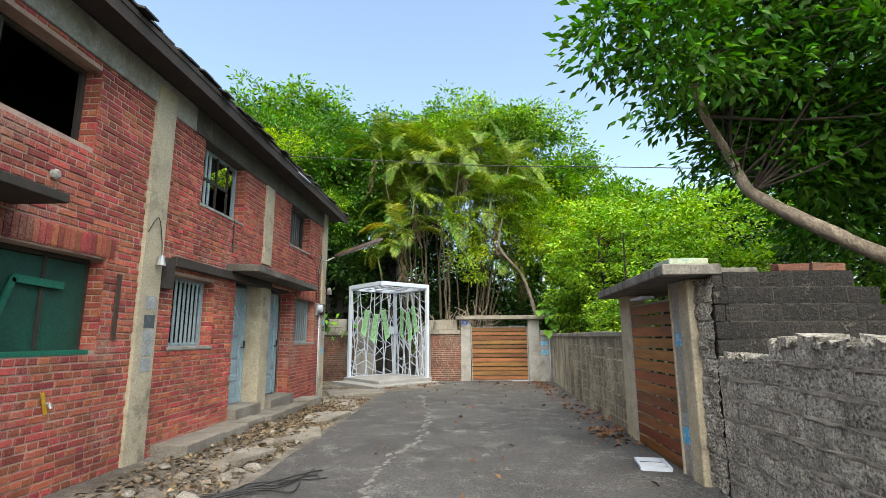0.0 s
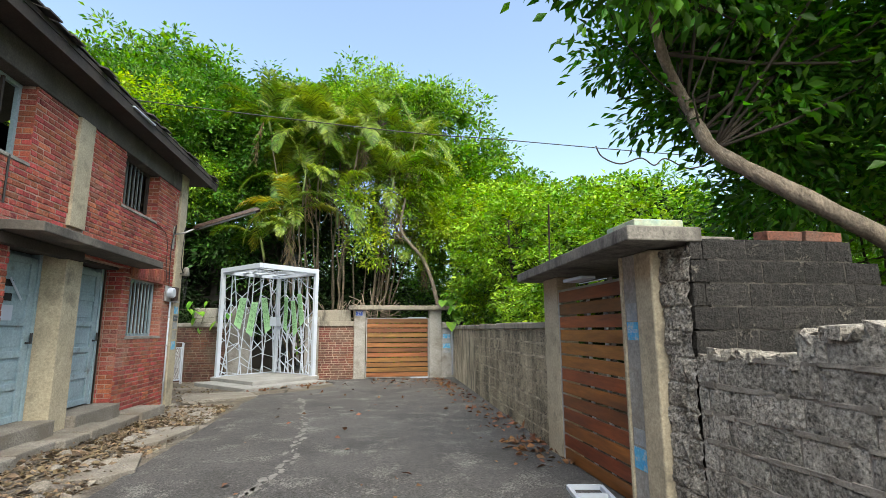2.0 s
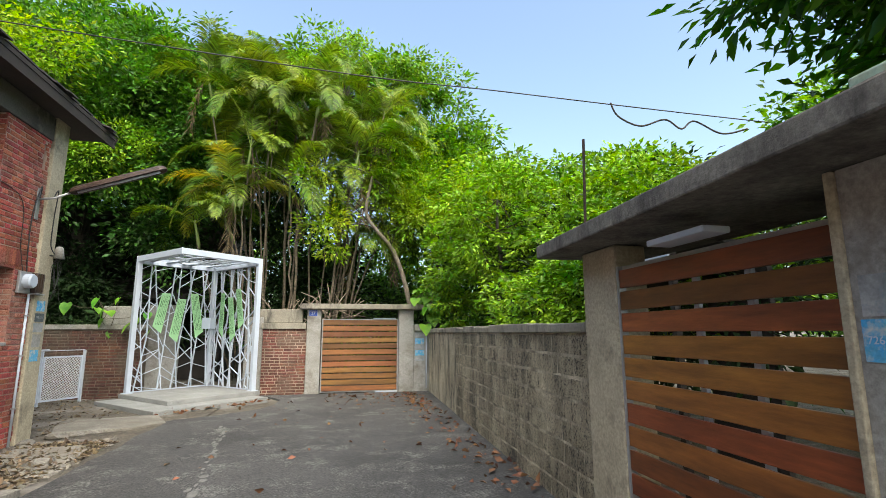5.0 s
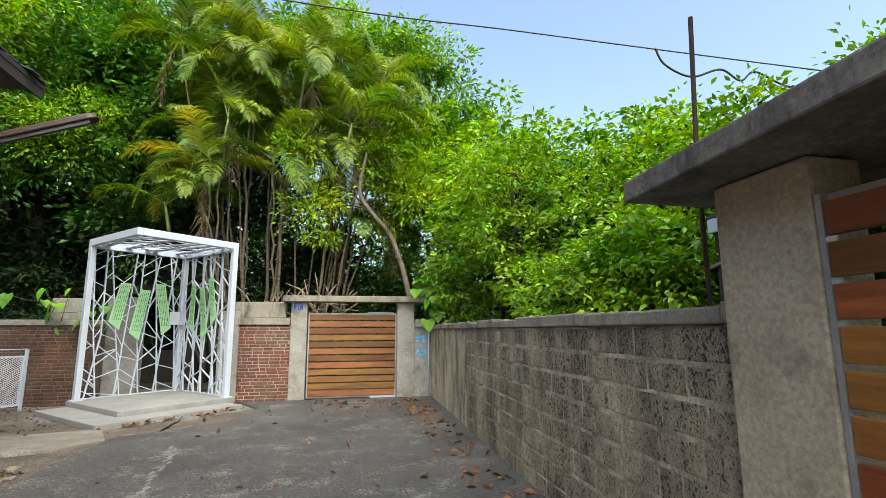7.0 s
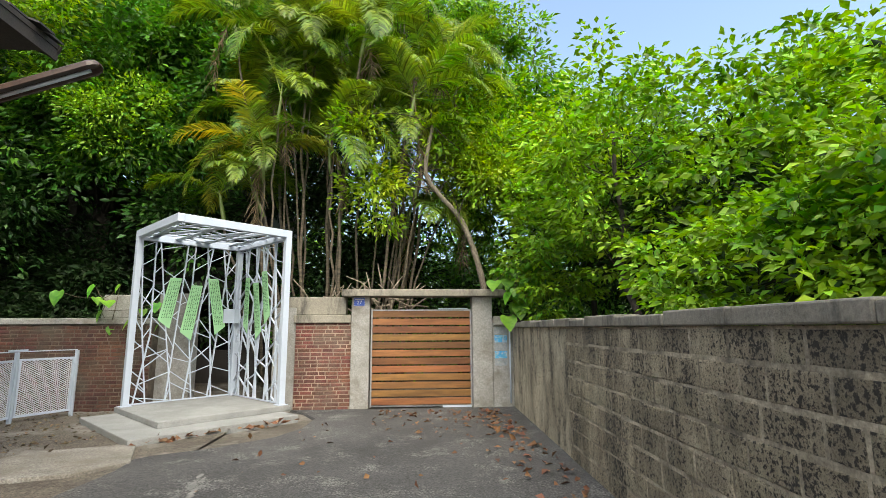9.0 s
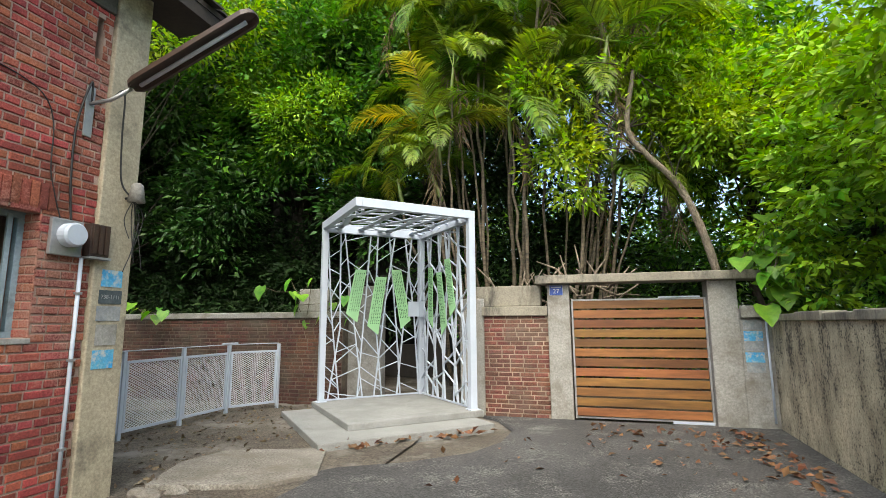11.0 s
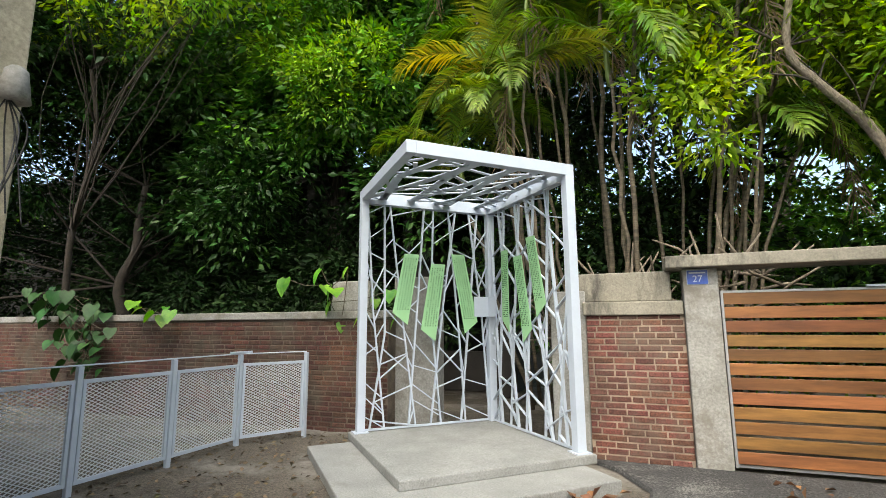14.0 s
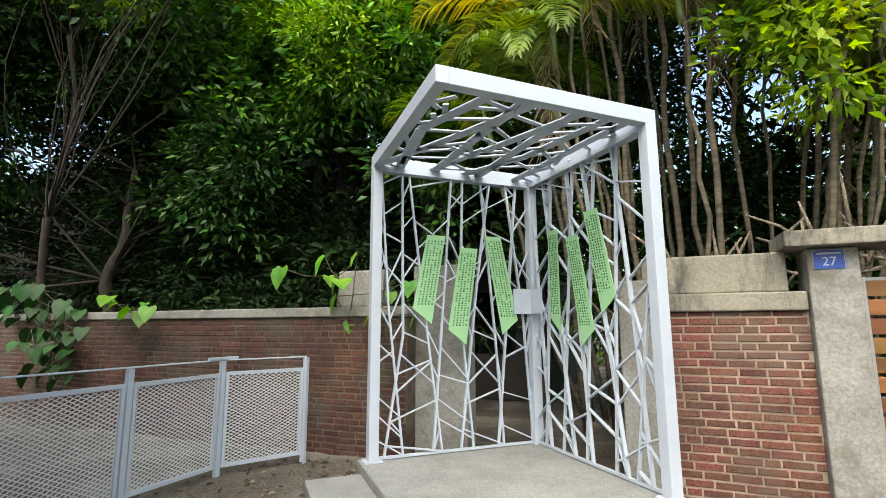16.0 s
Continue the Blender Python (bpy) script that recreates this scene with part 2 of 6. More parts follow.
# ---- mesh helpers ----
class Geo:
    def __init__(self):
        self.v, self.f = [], []

    def box(self, x0, x1, y0, y1, z0, z1, jit=0.0):
        b = len(self.v)
        for z in (z0, z1):
            for x, y in ((x0, y0), (x1, y0), (x1, y1), (x0, y1)):
                self.v.append((x + random.uniform(-jit, jit), y + random.uniform(-jit, jit), z + random.uniform(-jit, jit)))
        for q in ((0, 3, 2, 1), (4, 5, 6, 7), (0, 1, 5, 4), (1, 2, 6, 5), (2, 3, 7, 6), (3, 0, 4, 7)):
            self.f.append(tuple(b + i for i in q))
        return self

    def prism(self, pts, z0, z1):
        b, n = len(self.v), len(pts)
        for z in (z0, z1):
            self.v += [(x, y, z) for x, y in pts]
        self.f.append(tuple(b + i for i in reversed(range(n))))
        self.f.append(tuple(b + n + i for i in range(n)))
        for i in range(n):
            j = (i + 1) % n
            self.f.append((b + i, b + j, b + n + j, b + n + i))
        return self

    def oriented(self, m, x0, x1, y0, y1, z0, z1):
        b = len(self.v)
        self.box(x0, x1, y0, y1, z0, z1)
        for i in range(b, len(self.v)):
            self.v[i] = tuple(m @ Vector(self.v[i]))
        return self

    def beam(self, a, b, w, d, up=(0, 0, 1)):
        """A bar from a to b, w across in the plane of up, d deep."""
        a, b = Vector(a), Vector(b)
        t = (b - a)
        ln = t.length
        t.normalize()
        s = t.cross(Vector(up))
        if s.length < 1e-4:
            s = t.cross(Vector((0, 1, 0)))
        s.normalize()
        u = s.cross(t)
        k = len(self.v)
        for p in (a, b):
            for i, j in ((-1, -1), (1, -1), (1, 1), (-1, 1)):
                self.v.append(tuple(p + s * (w / 2 * i) + u * (d / 2 * j)))
        for q in ((0, 3, 2, 1), (4, 5, 6, 7), (0, 1, 5, 4), (1, 2, 6, 5), (2, 3, 7, 6), (3, 0, 4, 7)):
            self.f.append(tuple(k + i for i in q))
        return self

    def tube(self, pts, radii, sides=8, closed=True):
        pts = [Vector(p) for p in pts]
        b0 = len(self.v)
        side = None
        for i, p in enumerate(pts):
            t = (pts[min(i + 1, len(pts) - 1)] - pts[max(i - 1, 0)]).normalized()
            if side is None:
                side = t.orthogonal().normalized()
            side = (side - t * side.dot(t)).normalized()
            u = t.cross(side)
            r = radii[i] if isinstance(radii, (list, tuple)) else radii
            for k in range(sides):
                a = 2 * math.pi * k / sides
                self.v.append(tuple(p + (side * math.cos(a) + u * math.sin(a)) * r))
        for i in range(len(pts) - 1):
            for k in range(sides):
                a, b = b0 + i * sides + k, b0 + i * sides + (k + 1) % sides
                self.f.append((a, b, b + sides, a + sides))
        if closed:
            self.f.append(tuple(b0 + k for k in reversed(range(sides))))
            self.f.append(tuple(b0 + (len(pts) - 1) * sides + k for k in range(sides)))
        return self

    def brick(self, m, x0, x1, y0, y1, z0, z1, c=0.006):
        """A brick whose face at y0 has worn edges."""
        b = len(self.v)
        j = lambda: random.uniform(-0.002, 0.002)
        for y, i in ((y1, 0), (y0 + c, 0), (y0, c)):
            for x, z in ((x0 + i, z0 + i), (x1 - i, z0 + i), (x1 - i, z1 - i), (x0 + i, z1 - i)):
                self.v.append(tuple(m @ Vector((x + j(), y + j() * 0.5, z + j()))))
        for r in (0, 4):
            for i in range(4):
                k = (i + 1) % 4
                self.f.append((b + r + i, b + r + k, b + r + 4 + k, b + r + 4 + i))
        self.f.append((b + 8, b + 9, b + 10, b + 11))
        return self

    def mesh(self, name, material=None, smooth=False):
        me = bpy.data.meshes.new(name)
        me.from_pydata(self.v, [], self.f)
        if material:
            me.materials.append(material)
        if smooth:
            me.polygons.foreach_set("use_smooth", [True] * len(me.polygons))
        me.update()
        return me


def thing(name, label, category, group="", at=None, kind=""):
    ob = new(name)
    if at is not None:
        ob.matrix_world = at
    return tagged(ob, label, category, group, kind)


def part(name, geo, material, parent=None, label="", bevel=0.0, smooth=False):
    ob = new(name, geo.mesh(name, material, smooth))
    if parent:
        ob.parent = parent
    if bevel:
        b = ob.modifiers.new("bevel", "BEVEL")
        b.width, b.segments, b.limit_method = bevel, 2, "ANGLE"
    return tagged(ob, label)


def setting(name, geo, material, label, category, bevel=0.0, smooth=False):
    return tagged(part(name, geo, material, None, "", bevel, smooth), label, category, kind="structure")


def cells(u0, u1, z0, z1, holes):
    """Splits a wall's face into rectangles round its holes."""
    us = sorted({u0, u1, *[h[0] for h in holes], *[h[1] for h in holes]})
    out = []
    for a, b in zip(us, us[1:]):
        spans, z = [], z0
        for h in sorted((h for h in holes if h[0] < b - 1e-6 and h[1] > a + 1e-6), key=lambda h: h[2]):
            spans.append((z, h[2]))
            z = h[3]
        spans.append((z, z1))
        out += [(a, b, p, q) for p, q in spans if q - p > 1e-4]
    return out


def clip_out(u0, u1, z0, z1, holes):
    """The stretches of a brick that lie outside the holes."""
    spans = [(u0, u1)]
    for a, b, p, q in holes:
        if z1 > p + 0.015 and z0 < q - 0.015:
            nxt = []
            for s, e in spans:
                if e <= a or s >= b:
                    nxt.append((s, e))
                else:
                    nxt += [(s, a)] if a > s else []
                    nxt += [(b, e)] if e > b else []
            spans = nxt
    return [(s, e) for s, e in spans if e - s > 0.03]


UNIT = {}


def unit_brick(material, variant, worn=0.03):
    key = (material.name, variant)
    if key not in UNIT:
        g = Geo()
        b = 0
        for y, i in ((1, 0), (0.12, 0), (0, 1)):
            for sx, sz in ((0, 0), (1, 0), (1, 1), (0, 1)):
                ix, iz = (worn, worn * 3) if i else (0, 0)
                g.v.append((sx + (ix if sx == 0 else -ix) + random.uniform(-0.008, 0.008), y, sz + (iz if sz == 0 else -iz) + random.uniform(-0.03, 0.03)))
        for r in (0, 4):
            for i in range(4):
                k = (i + 1) % 4
                g.f.append((r + i, r + k, r + 4 + k, r + 4 + i))
        g.f.append((8, 9, 10, 11))
        UNIT[key] = g.mesh("brick_shape", material)
    return UNIT[key]


def rough_block(material, variant, nu=9, nz=5):
    """A block whose face is broken and uneven."""
    key = (material.name, "rough", variant)
    if key not in UNIT:
        g = Geo()
        for j in range(nz + 1):
            for i in range(nu + 1):
                edge = i in (0, nu) or j in (0, nz)
                x, z = i / nu, j / nz
                y = 0.10 * noise.noise((x * 4 + variant * 9, z * 3, 0)) + random.uniform(-0.06, 0.06) + (0.08 if edge else 0.0)
                g.v.append((x + (0 if edge else random.uniform(-0.05, 0.05)) + (random.uniform(-0.01, 0.01) if edge else 0), y, z + random.uniform(-0.03, 0.03)))
        w = nu + 1
        for j in range(nz):
            for i in range(nu):
                a = j * w + i
                g.f.append((a, a + 1, a + w + 1, a + w))
        ring = [i for i in range(w)] + [j * w + nu for j in range(1, nz + 1)] + [nz * w + i for i in range(nu - 1, -1, -1)] + [j * w for j in range(nz - 1, 0, -1)]
        b = len(g.v)
        for i in ring:
            g.v.append((g.v[i][0], 1.0, g.v[i][2]))
        for k in range(len(ring)):
            k2 = (k + 1) % len(ring)
            g.f.append((ring[k], b + k, b + k2, ring[k2]))
        UNIT[key] = g.mesh("block_shape", material)
    return UNIT[key]


def lay_bricks(parent, m, u0, u1, z0, z1, holes, near, single, joined, size=(0.21, 0.06), joint=0.01, bond="english", proud=0.012, name="brick", limit=300, rough=False):
    """Courses of bricks on the face y = 0 of the frame m, which looks to -y. near(u, z) picks the ones kept apart."""
    rest, count, course, z = Geo(), 0, 0, z0
    while z + size[1] * 0.6 < z1:
        top = min(z + size[1], z1)
        u = u0 - random.uniform(0, size[0])
        k = 0
        while u < u1:
            if bond == "english":
                ln = size[0] if course % 2 else (size[0] - joint) / 2
                if course % 4 == 1 and random.random() < 0.25:
                    ln = (size[0] - joint) / 2
            else:
                ln = size[0] * random.choice((1, 1, 1, 0.9, 0.5))
            for s, e in clip_out(max(u, u0), min(u + ln, u1), z, top, holes):
                out = -proud * random.uniform(0.55, 1.15)
                if count < limit and near((s + e) / 2, z):
                    ob = new(name, rough_block(single, random.randrange(8)) if rough else unit_brick(single, random.randrange(6)))
                    ob.parent = parent
                    ob.matrix_world = m @ Matrix.Translation((s, out, z)) @ Matrix.Diagonal((e - s, 0.05, top - z, 1))
                    count += 1
                else:
                    rest.brick(m, s, e, out, 0.02, z, top)
            u += ln + joint
            k += 1
        z += size[1] + joint
        course += 1
    if rest.v:
        tagged(part(name + "work", rest, joined, parent), kind="stuff")


# ---- ground ----
def strip_height(x, y):
    """The rubbled ground between the house and the road."""
    k = min(max((-2.35 - x) / 1.1, 0), 1)
    k = k * k * (3 - 2 * k)
    fall = min(max((12.2 - y) / 4.0, 0), 1) * min(max((y + 4) / 6, 0), 1)
    return 0.012 + 0.13 * k * fall + 0.02 * k * noise.noise((x * 2.5, y * 2.5, 0)) + 0.008 * noise.noise((x * 9, y * 9, 3))


g = Geo()
g.v = [(-600, -600, -0.02), (600, -600, -0.02), (600, 600, -0.02), (-600, 600, -0.02)]
g.f = [(0, 1, 2, 3)]
setting("ground", g, M_DIRT, "bare brown earth ground under and round the lane", "ground")

g = Geo()
nx, ny = 40, 260
for j in range(ny + 1):
    y = -8 + 27.5 * j / ny
    for i in range(nx + 1):
        x = -6.6 + 4.8 * i / nx
        g.v.append((x, y, strip_height(x, y)))
for j in range(ny):
    for i in range(nx):
        a = j * (nx + 1) + i
        g.f.append((a, a + 1, a + nx + 2, a + nx + 1))
setting("verge", g, M_DIRT, "dusty rubble-strewn verge of earth and broken concrete by the brick house", "verge", smooth=True)

g = Geo()
edge, y = [], -9.0
while y < 14.0:
    edge.append((-2.3 + 0.07 * noise.noise((0, y * 1.3, 0)) + 0.03 * noise.noise((5, y * 5, 0)), y))
    y += 0.15
edge += [(-2.2, 14.1), (-1.6, 14.45), (-1.0, 15.0), (-0.75, 15.6), (-0.7, 16.4), (-1.0, 17.0), (-1.3, 17.3)]
n_e = len(edge)
for x, y in edge:
    g.v.append((x, y, 0.024 + 0.004 * noise.noise((x * 4, y * 4, 0))))
for x, y in edge:
    g.v.append((3.2, y, 0.024))
for x, y in edge:
    g.v.append((x - 0.03, y, -0.01))
for i in range(n_e - 1):
    g.f.append((i, n_e + i, n_e + i + 1, i + 1))
    g.f.append((2 * n_e + i, i, i + 1, 2 * n_e + i + 1))
setting("road", g, M_ASPHALT, "worn dark grey asphalt lane with pale scuffs", "road")


# ---- brick house ----
FX = -3.78                      # the street face
HOUSE_END = 12.46
WINDOWS = {
    "green": (2.75, 4.9, 1.4, 2.33), "upper_a": (2.6, 4.55, 3.42, 4.27), "low_a": (6.13, 7.16, 1.41, 2.33),
    "upper_b": (6.6, 7.92, 3.42, 4.36), "upper_c": (10.15, 11.45, 3.5, 4.36), "low_b": (10.68, 12.02, 1.4, 2.39),
}
PORCH = (7.83, 10.40, 0.05, 2.5)
SLIT = (12.31, 12.38, 3.86, 4.27)
HOLES = [*WINDOWS.values(), PORCH, SLIT]
TO_STREET = Matrix(((0, -1, 0, FX), (1, 0, 0, 0), (0, 0, 1, 0), (0, 0, 0, 1)))   # u runs along the street, -y of the frame looks at it

house = thing("brick_house", "two-storey derelict red brick house with a dark tiled roof", "house")
g = Geo()
for a, b, p, q in cells(-8, HOUSE_END, -0.1, 4.36, HOLES):
    g.box(FX - 0.24, FX, a, b, p, q)
g.box(-10.0, FX - 0.24, HOUSE_END - 0.24, HOUSE_END, -0.1, 5.4)
g.box(-10.0, FX - 0.24, -8, -7.76, -0.1, 5.4)
g.box(-10.24, -10.0, -8, HOUSE_END, -0.1, 5.4)
part("wall", g, M_MORTAR, house, "red brick wall with pale mortar joints")
# floor and back sheet painted near-black in place of unlit rooms
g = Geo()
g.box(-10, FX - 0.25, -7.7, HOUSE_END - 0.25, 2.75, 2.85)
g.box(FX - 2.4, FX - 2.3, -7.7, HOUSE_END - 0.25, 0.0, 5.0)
part("inner_floor", g, M_DARK, house, "near-black floor and back sheet standing in for unlit rooms")
part("ring_beam", Geo().box(FX - 0.24, FX + 0.03, -8, 6.3, 4.364, 4.72), M_CONC, house, "grey concrete beam under the eaves", 0.01)
part("ring_beam", Geo().box(FX - 0.24, FX + 0.03, 6.3, HOUSE_END, 4.364, 4.72), M_SOOT, house, "sooty concrete beam under the eaves", 0.01)
for y0, y1 in ((5.43, 5.8), (8.77, 9.13)):
    part("pilaster", Geo().box(FX - 0.05, FX + 0.045, y0, y1, 0.0 if y0 < 6 else 2.86, 4.62 if y0 < 6 else 4.363), M_CONC_POST, house, "weathered concrete pilaster", 0.008)
part("corner_pilaster", Geo().box(FX - 0.3, FX + 0.05, HOUSE_END + 0.003, HOUSE_END + 0.36, -0.05, 4.75), M_CONC_POST, house, "stained concrete corner post", 0.012)
part("porch_pillar", Geo().box(FX - 0.30, FX + 0.05, 8.80, 9.18, 0.0, 2.548), M_CONC_POST, house, "bare concrete pillar between the doors", 0.01)

# roof
g = Geo()
EAVE, PITCH = FX + 0.42, math.tan(radians(24))
z_e = 4.86
ridge = -7.0
g.v = [(EAVE, -8.3, z_e), (EAVE, 13.5, z_e), (ridge, 13.5, z_e + (EAVE - ridge) * PITCH), (ridge, -8.3, z_e + (EAVE - ridge) * PITCH),
       (EAVE, -8.3, z_e - 0.06), (EAVE, 13.5, z_e - 0.06), (ridge, 13.5, z_e + (EAVE - ridge) * PITCH - 0.06), (ridge, -8.3, z_e + (EAVE - ridge) * PITCH - 0.06)]
g.f = [(0, 1, 2, 3), (4, 7, 6, 5), (0, 4, 5, 1), (1, 5, 6, 2), (0, 3, 7, 4)]
part("roof_deck", g, M_DARKWOOD, house, "dark weathered timber roof deck")
g = Geo()
g.v = [(ridge, -8.3, z_e + (EAVE - ridge) * PITCH), (ridge, 13.5, z_e + (EAVE - ridge) * PITCH), (-10.8, 13.5, 4.9), (-10.8, -8.3, 4.9)]
g.f = [(0, 1, 2, 3)]
part("back_slope", g, M_TILE, house)
g = Geo()
for j in range(7):
    for i in range(88):
        y = -8.2 + i * 0.247 + (j % 2) * 0.12
        if y > 13.3:
            continue
        d = j * 0.28 + random.uniform(-0.03, 0.03)
        x1, x0 = EAVE + 0.04 - d + random.uniform(-0.08, 0.05) * (j == 0), EAVE - 0.30 - d
        z1 = z_e + (EAVE - x1) * PITCH + 0.03 + random.uniform(-0.012, 0.02)
        z0 = z_e + (EAVE - x0) * PITCH + 0.012
        b = len(g.v)
        tw = random.uniform(-0.015, 0.015)
        for dz in (0, 0.022):
            g.v += [(x0, y, z0 + dz), (x1, y + tw, z1 + dz), (x1, y + 0.235 + tw, z1 + dz), (x0, y + 0.235, z0 + dz)]
        for q in ((0, 3, 2, 1), (4, 5, 6, 7), (0, 1, 5, 4), (1, 2, 6, 5), (2, 3, 7, 6), (3, 0, 4, 7)):
            g.f.append(tuple(b + i2 for i2 in q))
part("roof_tiles", g, M_TILE, house, "dark slipped roof tiles")["kind"] = "stuff"
for i in range(24):
    y = -7.6 + i * 0.9
    if y > 13.4:
        break
    part("rafter", Geo().beam((FX - 0.3, y, z_e - 0.115 + (EAVE - FX + 0.3) * PITCH), (EAVE - 0.02, y, z_e - 0.11), 0.07, 0.09), M_DARKWOOD, house)
part("fascia", Geo().box(EAVE - 0.035, EAVE - 0.01, -8.3, 13.5, z_e - 0.2, z_e - 0.062), M_DARKWOOD, house, "dark broken fascia board")
part("verge_board", Geo().beam((EAVE, 13.49, z_e - 0.1), (ridge, 13.49, z_e - 0.1 + (EAVE - ridge) * PITCH), 0.03, 0.16), M_DARKWOOD, house)
part("soffit", Geo().box(FX - 0.2, EAVE - 0.036, 3.0, 13.4, 4.735, 4.75), M_DARKWOOD, house)


def bars_window(name, key, label, bars=9, depth=0.16, frame_mat=None, bar_mat=None, bar_w=0.017, open_part=1.0):
    y0, y1, z0, z1 = WINDOWS[key]
    w = part(name, Geo().box(FX - depth - 0.05, FX - depth, y0, y1, z0, z0 + 0.05).box(FX - depth - 0.05, FX - depth, y0, y1, z1 - 0.05, z1)
             .box(FX - depth - 0.05, FX - depth, y0, y0 + 0.05, z0 + 0.05, z1 - 0.05).box(FX - depth - 0.05, FX - depth, y1 - 0.05, y1, z0 + 0.05, z1 - 0.05),
             frame_mat or M_BLUEPAINT, house, label, 0.004)
    for i in range(bars):
        y = y0 + 0.05 + (y1 - y0 - 0.1) * (i + 0.5) / bars * open_part
        part("bar", Geo().box(FX - depth + 0.002, FX - depth + 0.022, y - bar_w, y + bar_w, z0 + 0.03, z1 - 0.03), bar_mat or M_BAR, w)
    return w


M_BLUEGREY = mat("faded_bar_paint", (0.16, 0.19, 0.20), (0.10, 0.12, 0.125), 4, 0.6, 0.2, 30, 0.3)
w = bars_window("window", "low_a", "barred window with pale blue-grey bars", 9)
w = bars_window("window", "low_b", "barred window with pale blue-grey bars", 9)
w = bars_window("window", "upper_b", "broken upstairs window with a few bars left", 4, open_part=0.36, bar_w=0.022)
for y in (7.25, 7.6):
    part("sash", Geo().box(FX - 0.16, FX - 0.13, y - 0.35, y, 3.85, 3.9).box(FX - 0.16, FX - 0.13, y - 0.03, y, 3.47, 4.31), M_DARKWOOD, w)
w = bars_window("window", "upper_c", "broken upstairs window with bent bars", 7, 0.17, M_DARKWOOD, M_BLUEGREY, bar_w=0.012, open_part=0.8)
w = bars_window("window", "upper_a", "empty upstairs window opening", 1, 0.16, M_DARKWOOD, M_DARKWOOD)
w = bars_window("window", "green", "ground-floor window netted in torn green mesh", 2, 0.16, M_DARKWOOD, M_DARKWOOD)
M_NET_DARK = mat("dark_green_net", (0.008, 0.075, 0.05), (0.004, 0.035, 0.025), 1.5, 0.6, 0.2, 40, 0.4)
M_NET = mat("green_net", (0.01, 0.16, 0.10), (0.008, 0.11, 0.07), 3, 0.6, 0.2, 40, 0.4)
y0, y1, z0, z1 = WINDOWS["green"]
part("net", Geo().box(FX - 0.158, FX - 0.155, y0, y1 - 0.06, z0, z1 - 0.06), M_NET_DARK, w, "torn green net")
part("net_strip", Geo().beam((FX - 0.12, 4.55, z0 + 0.62), (FX - 0.12, 4.0, z0 + 0.64), 0.02, 0.07).beam((FX - 0.12, 4.02, z0 + 0.64), (FX - 0.12, 3.82, z0 + 0.02), 0.02, 0.05), M_NET, w)
part("net_sill", Geo().box(FX - 0.1, FX + 0.01, y0, y1 - 0.1, z0 - 0.03, z0 + 0.012), M_NET, w)
for key in ("low_a", "low_b", "upper_b", "upper_c"):
    y0, y1, z0, z1 = WINDOWS[key]
    part("sill", Geo().box(FX - 0.12, FX + 0.02, y0 - 0.04, y1 + 0.02, z0 - 0.045, z0 - 0.002), M_CONC, house, "worn cement sill", 0.006)
part("lintel", Geo().box(FX - 0.05, FX + 0.10, 6.0, 9.1, 2.42, 2.545), M_DARKWOOD, house, "dark timber lintel", 0.008)
part("hood", Geo().box(FX, FX + 0.5, 2.0, 3.78, 2.62, 2.7), M_DARKWOOD, house, "dark window hood", 0.008)
g = Geo()
g.prism([(FX + 0.01, 7.45), (FX + 0.50, 7.52), (FX + 0.42, 10.88), (FX + 0.01, 10.95)], 2.55, 2.66)
part("awning", g, M_SOOT, house, "weathered concrete slab awning over the doors", 0.012)


def panel_door(y0, y1, hinge_open=0.0, label="pale blue panelled wooden door"):
    x = FX - 0.27
    d = part("door", Geo().box(x - 0.04, x, y0, y1, 0.42, 2.4), M_BLUEPAINT, house, label, 0.004)
    ys = (y0 + 0.11, y1 - 0.11)
    for a, b in ((y0, ys[0]), (ys[1], y1)):
        part("stile", Geo().box(x + 0.001, x + 0.026, a, b, 0.42, 2.4), M_BLUEPAINT, d, bevel=0.005)
    for i in range(6):
        z = 0.42 + i * 0.38
        part("rail", Geo().box(x + 0.001, x + 0.024, ys[0] + 0.002, ys[1] - 0.002, z, z + 0.08), M_BLUEPAINT, d, bevel=0.005)
        if i < 5:
            part("door_panel", Geo().box(x + 0.001, x + 0.009, ys[0] + 0.05, ys[1] - 0.05, z + 0.13, z + 0.33), M_BLUEPAINT, d, bevel=0.006)
    part("handle", Geo().tube([(x + 0.026, y1 - 0.05, 1.35), (x + 0.08, y1 - 0.05, 1.35), (x + 0.08, y1 - 0.05, 1.47)], 0.016), M_BLACK, d, "dark door handle")
    return d


g = Geo().box(FX - 0.40, FX - 0.35, 7.83, 10.40, 0.05, 2.55)
part("porch_back", g, M_BLUEPAINT, house)
panel_door(7.92, 8.74)
panel_door(9.42, 10.26)
for y in (7.85, 8.745, 9.36, 10.265):
    part("door_frame", Geo().box(FX - 0.34, FX - 0.23, y, y + 0.055, 0.4, 2.46), M_BLUEPAINT, house, bevel=0.004)
part("porch_lintel", Geo().box(FX - 0.345, FX - 0.06, 7.83, 10.40, 2.46, 2.548), M_DARKWOOD, house)
part("door_step", Geo().box(FX - 0.345, FX + 0.14, 7.84, 8.79, 0.0, 0.415), M_SLAB, house, "worn cement step", 0.015)
part("door_step", Geo().box(FX - 0.345, FX + 0.16, 9.19, 10.39, 0.0, 0.395), M_SLAB, house, "worn cement step", 0.015)
part("notice", Geo().box(FX - 0.242, FX - 0.238, 8.2, 8.38, 1.62, 1.80), M_WHITE, house, "torn paper notice")
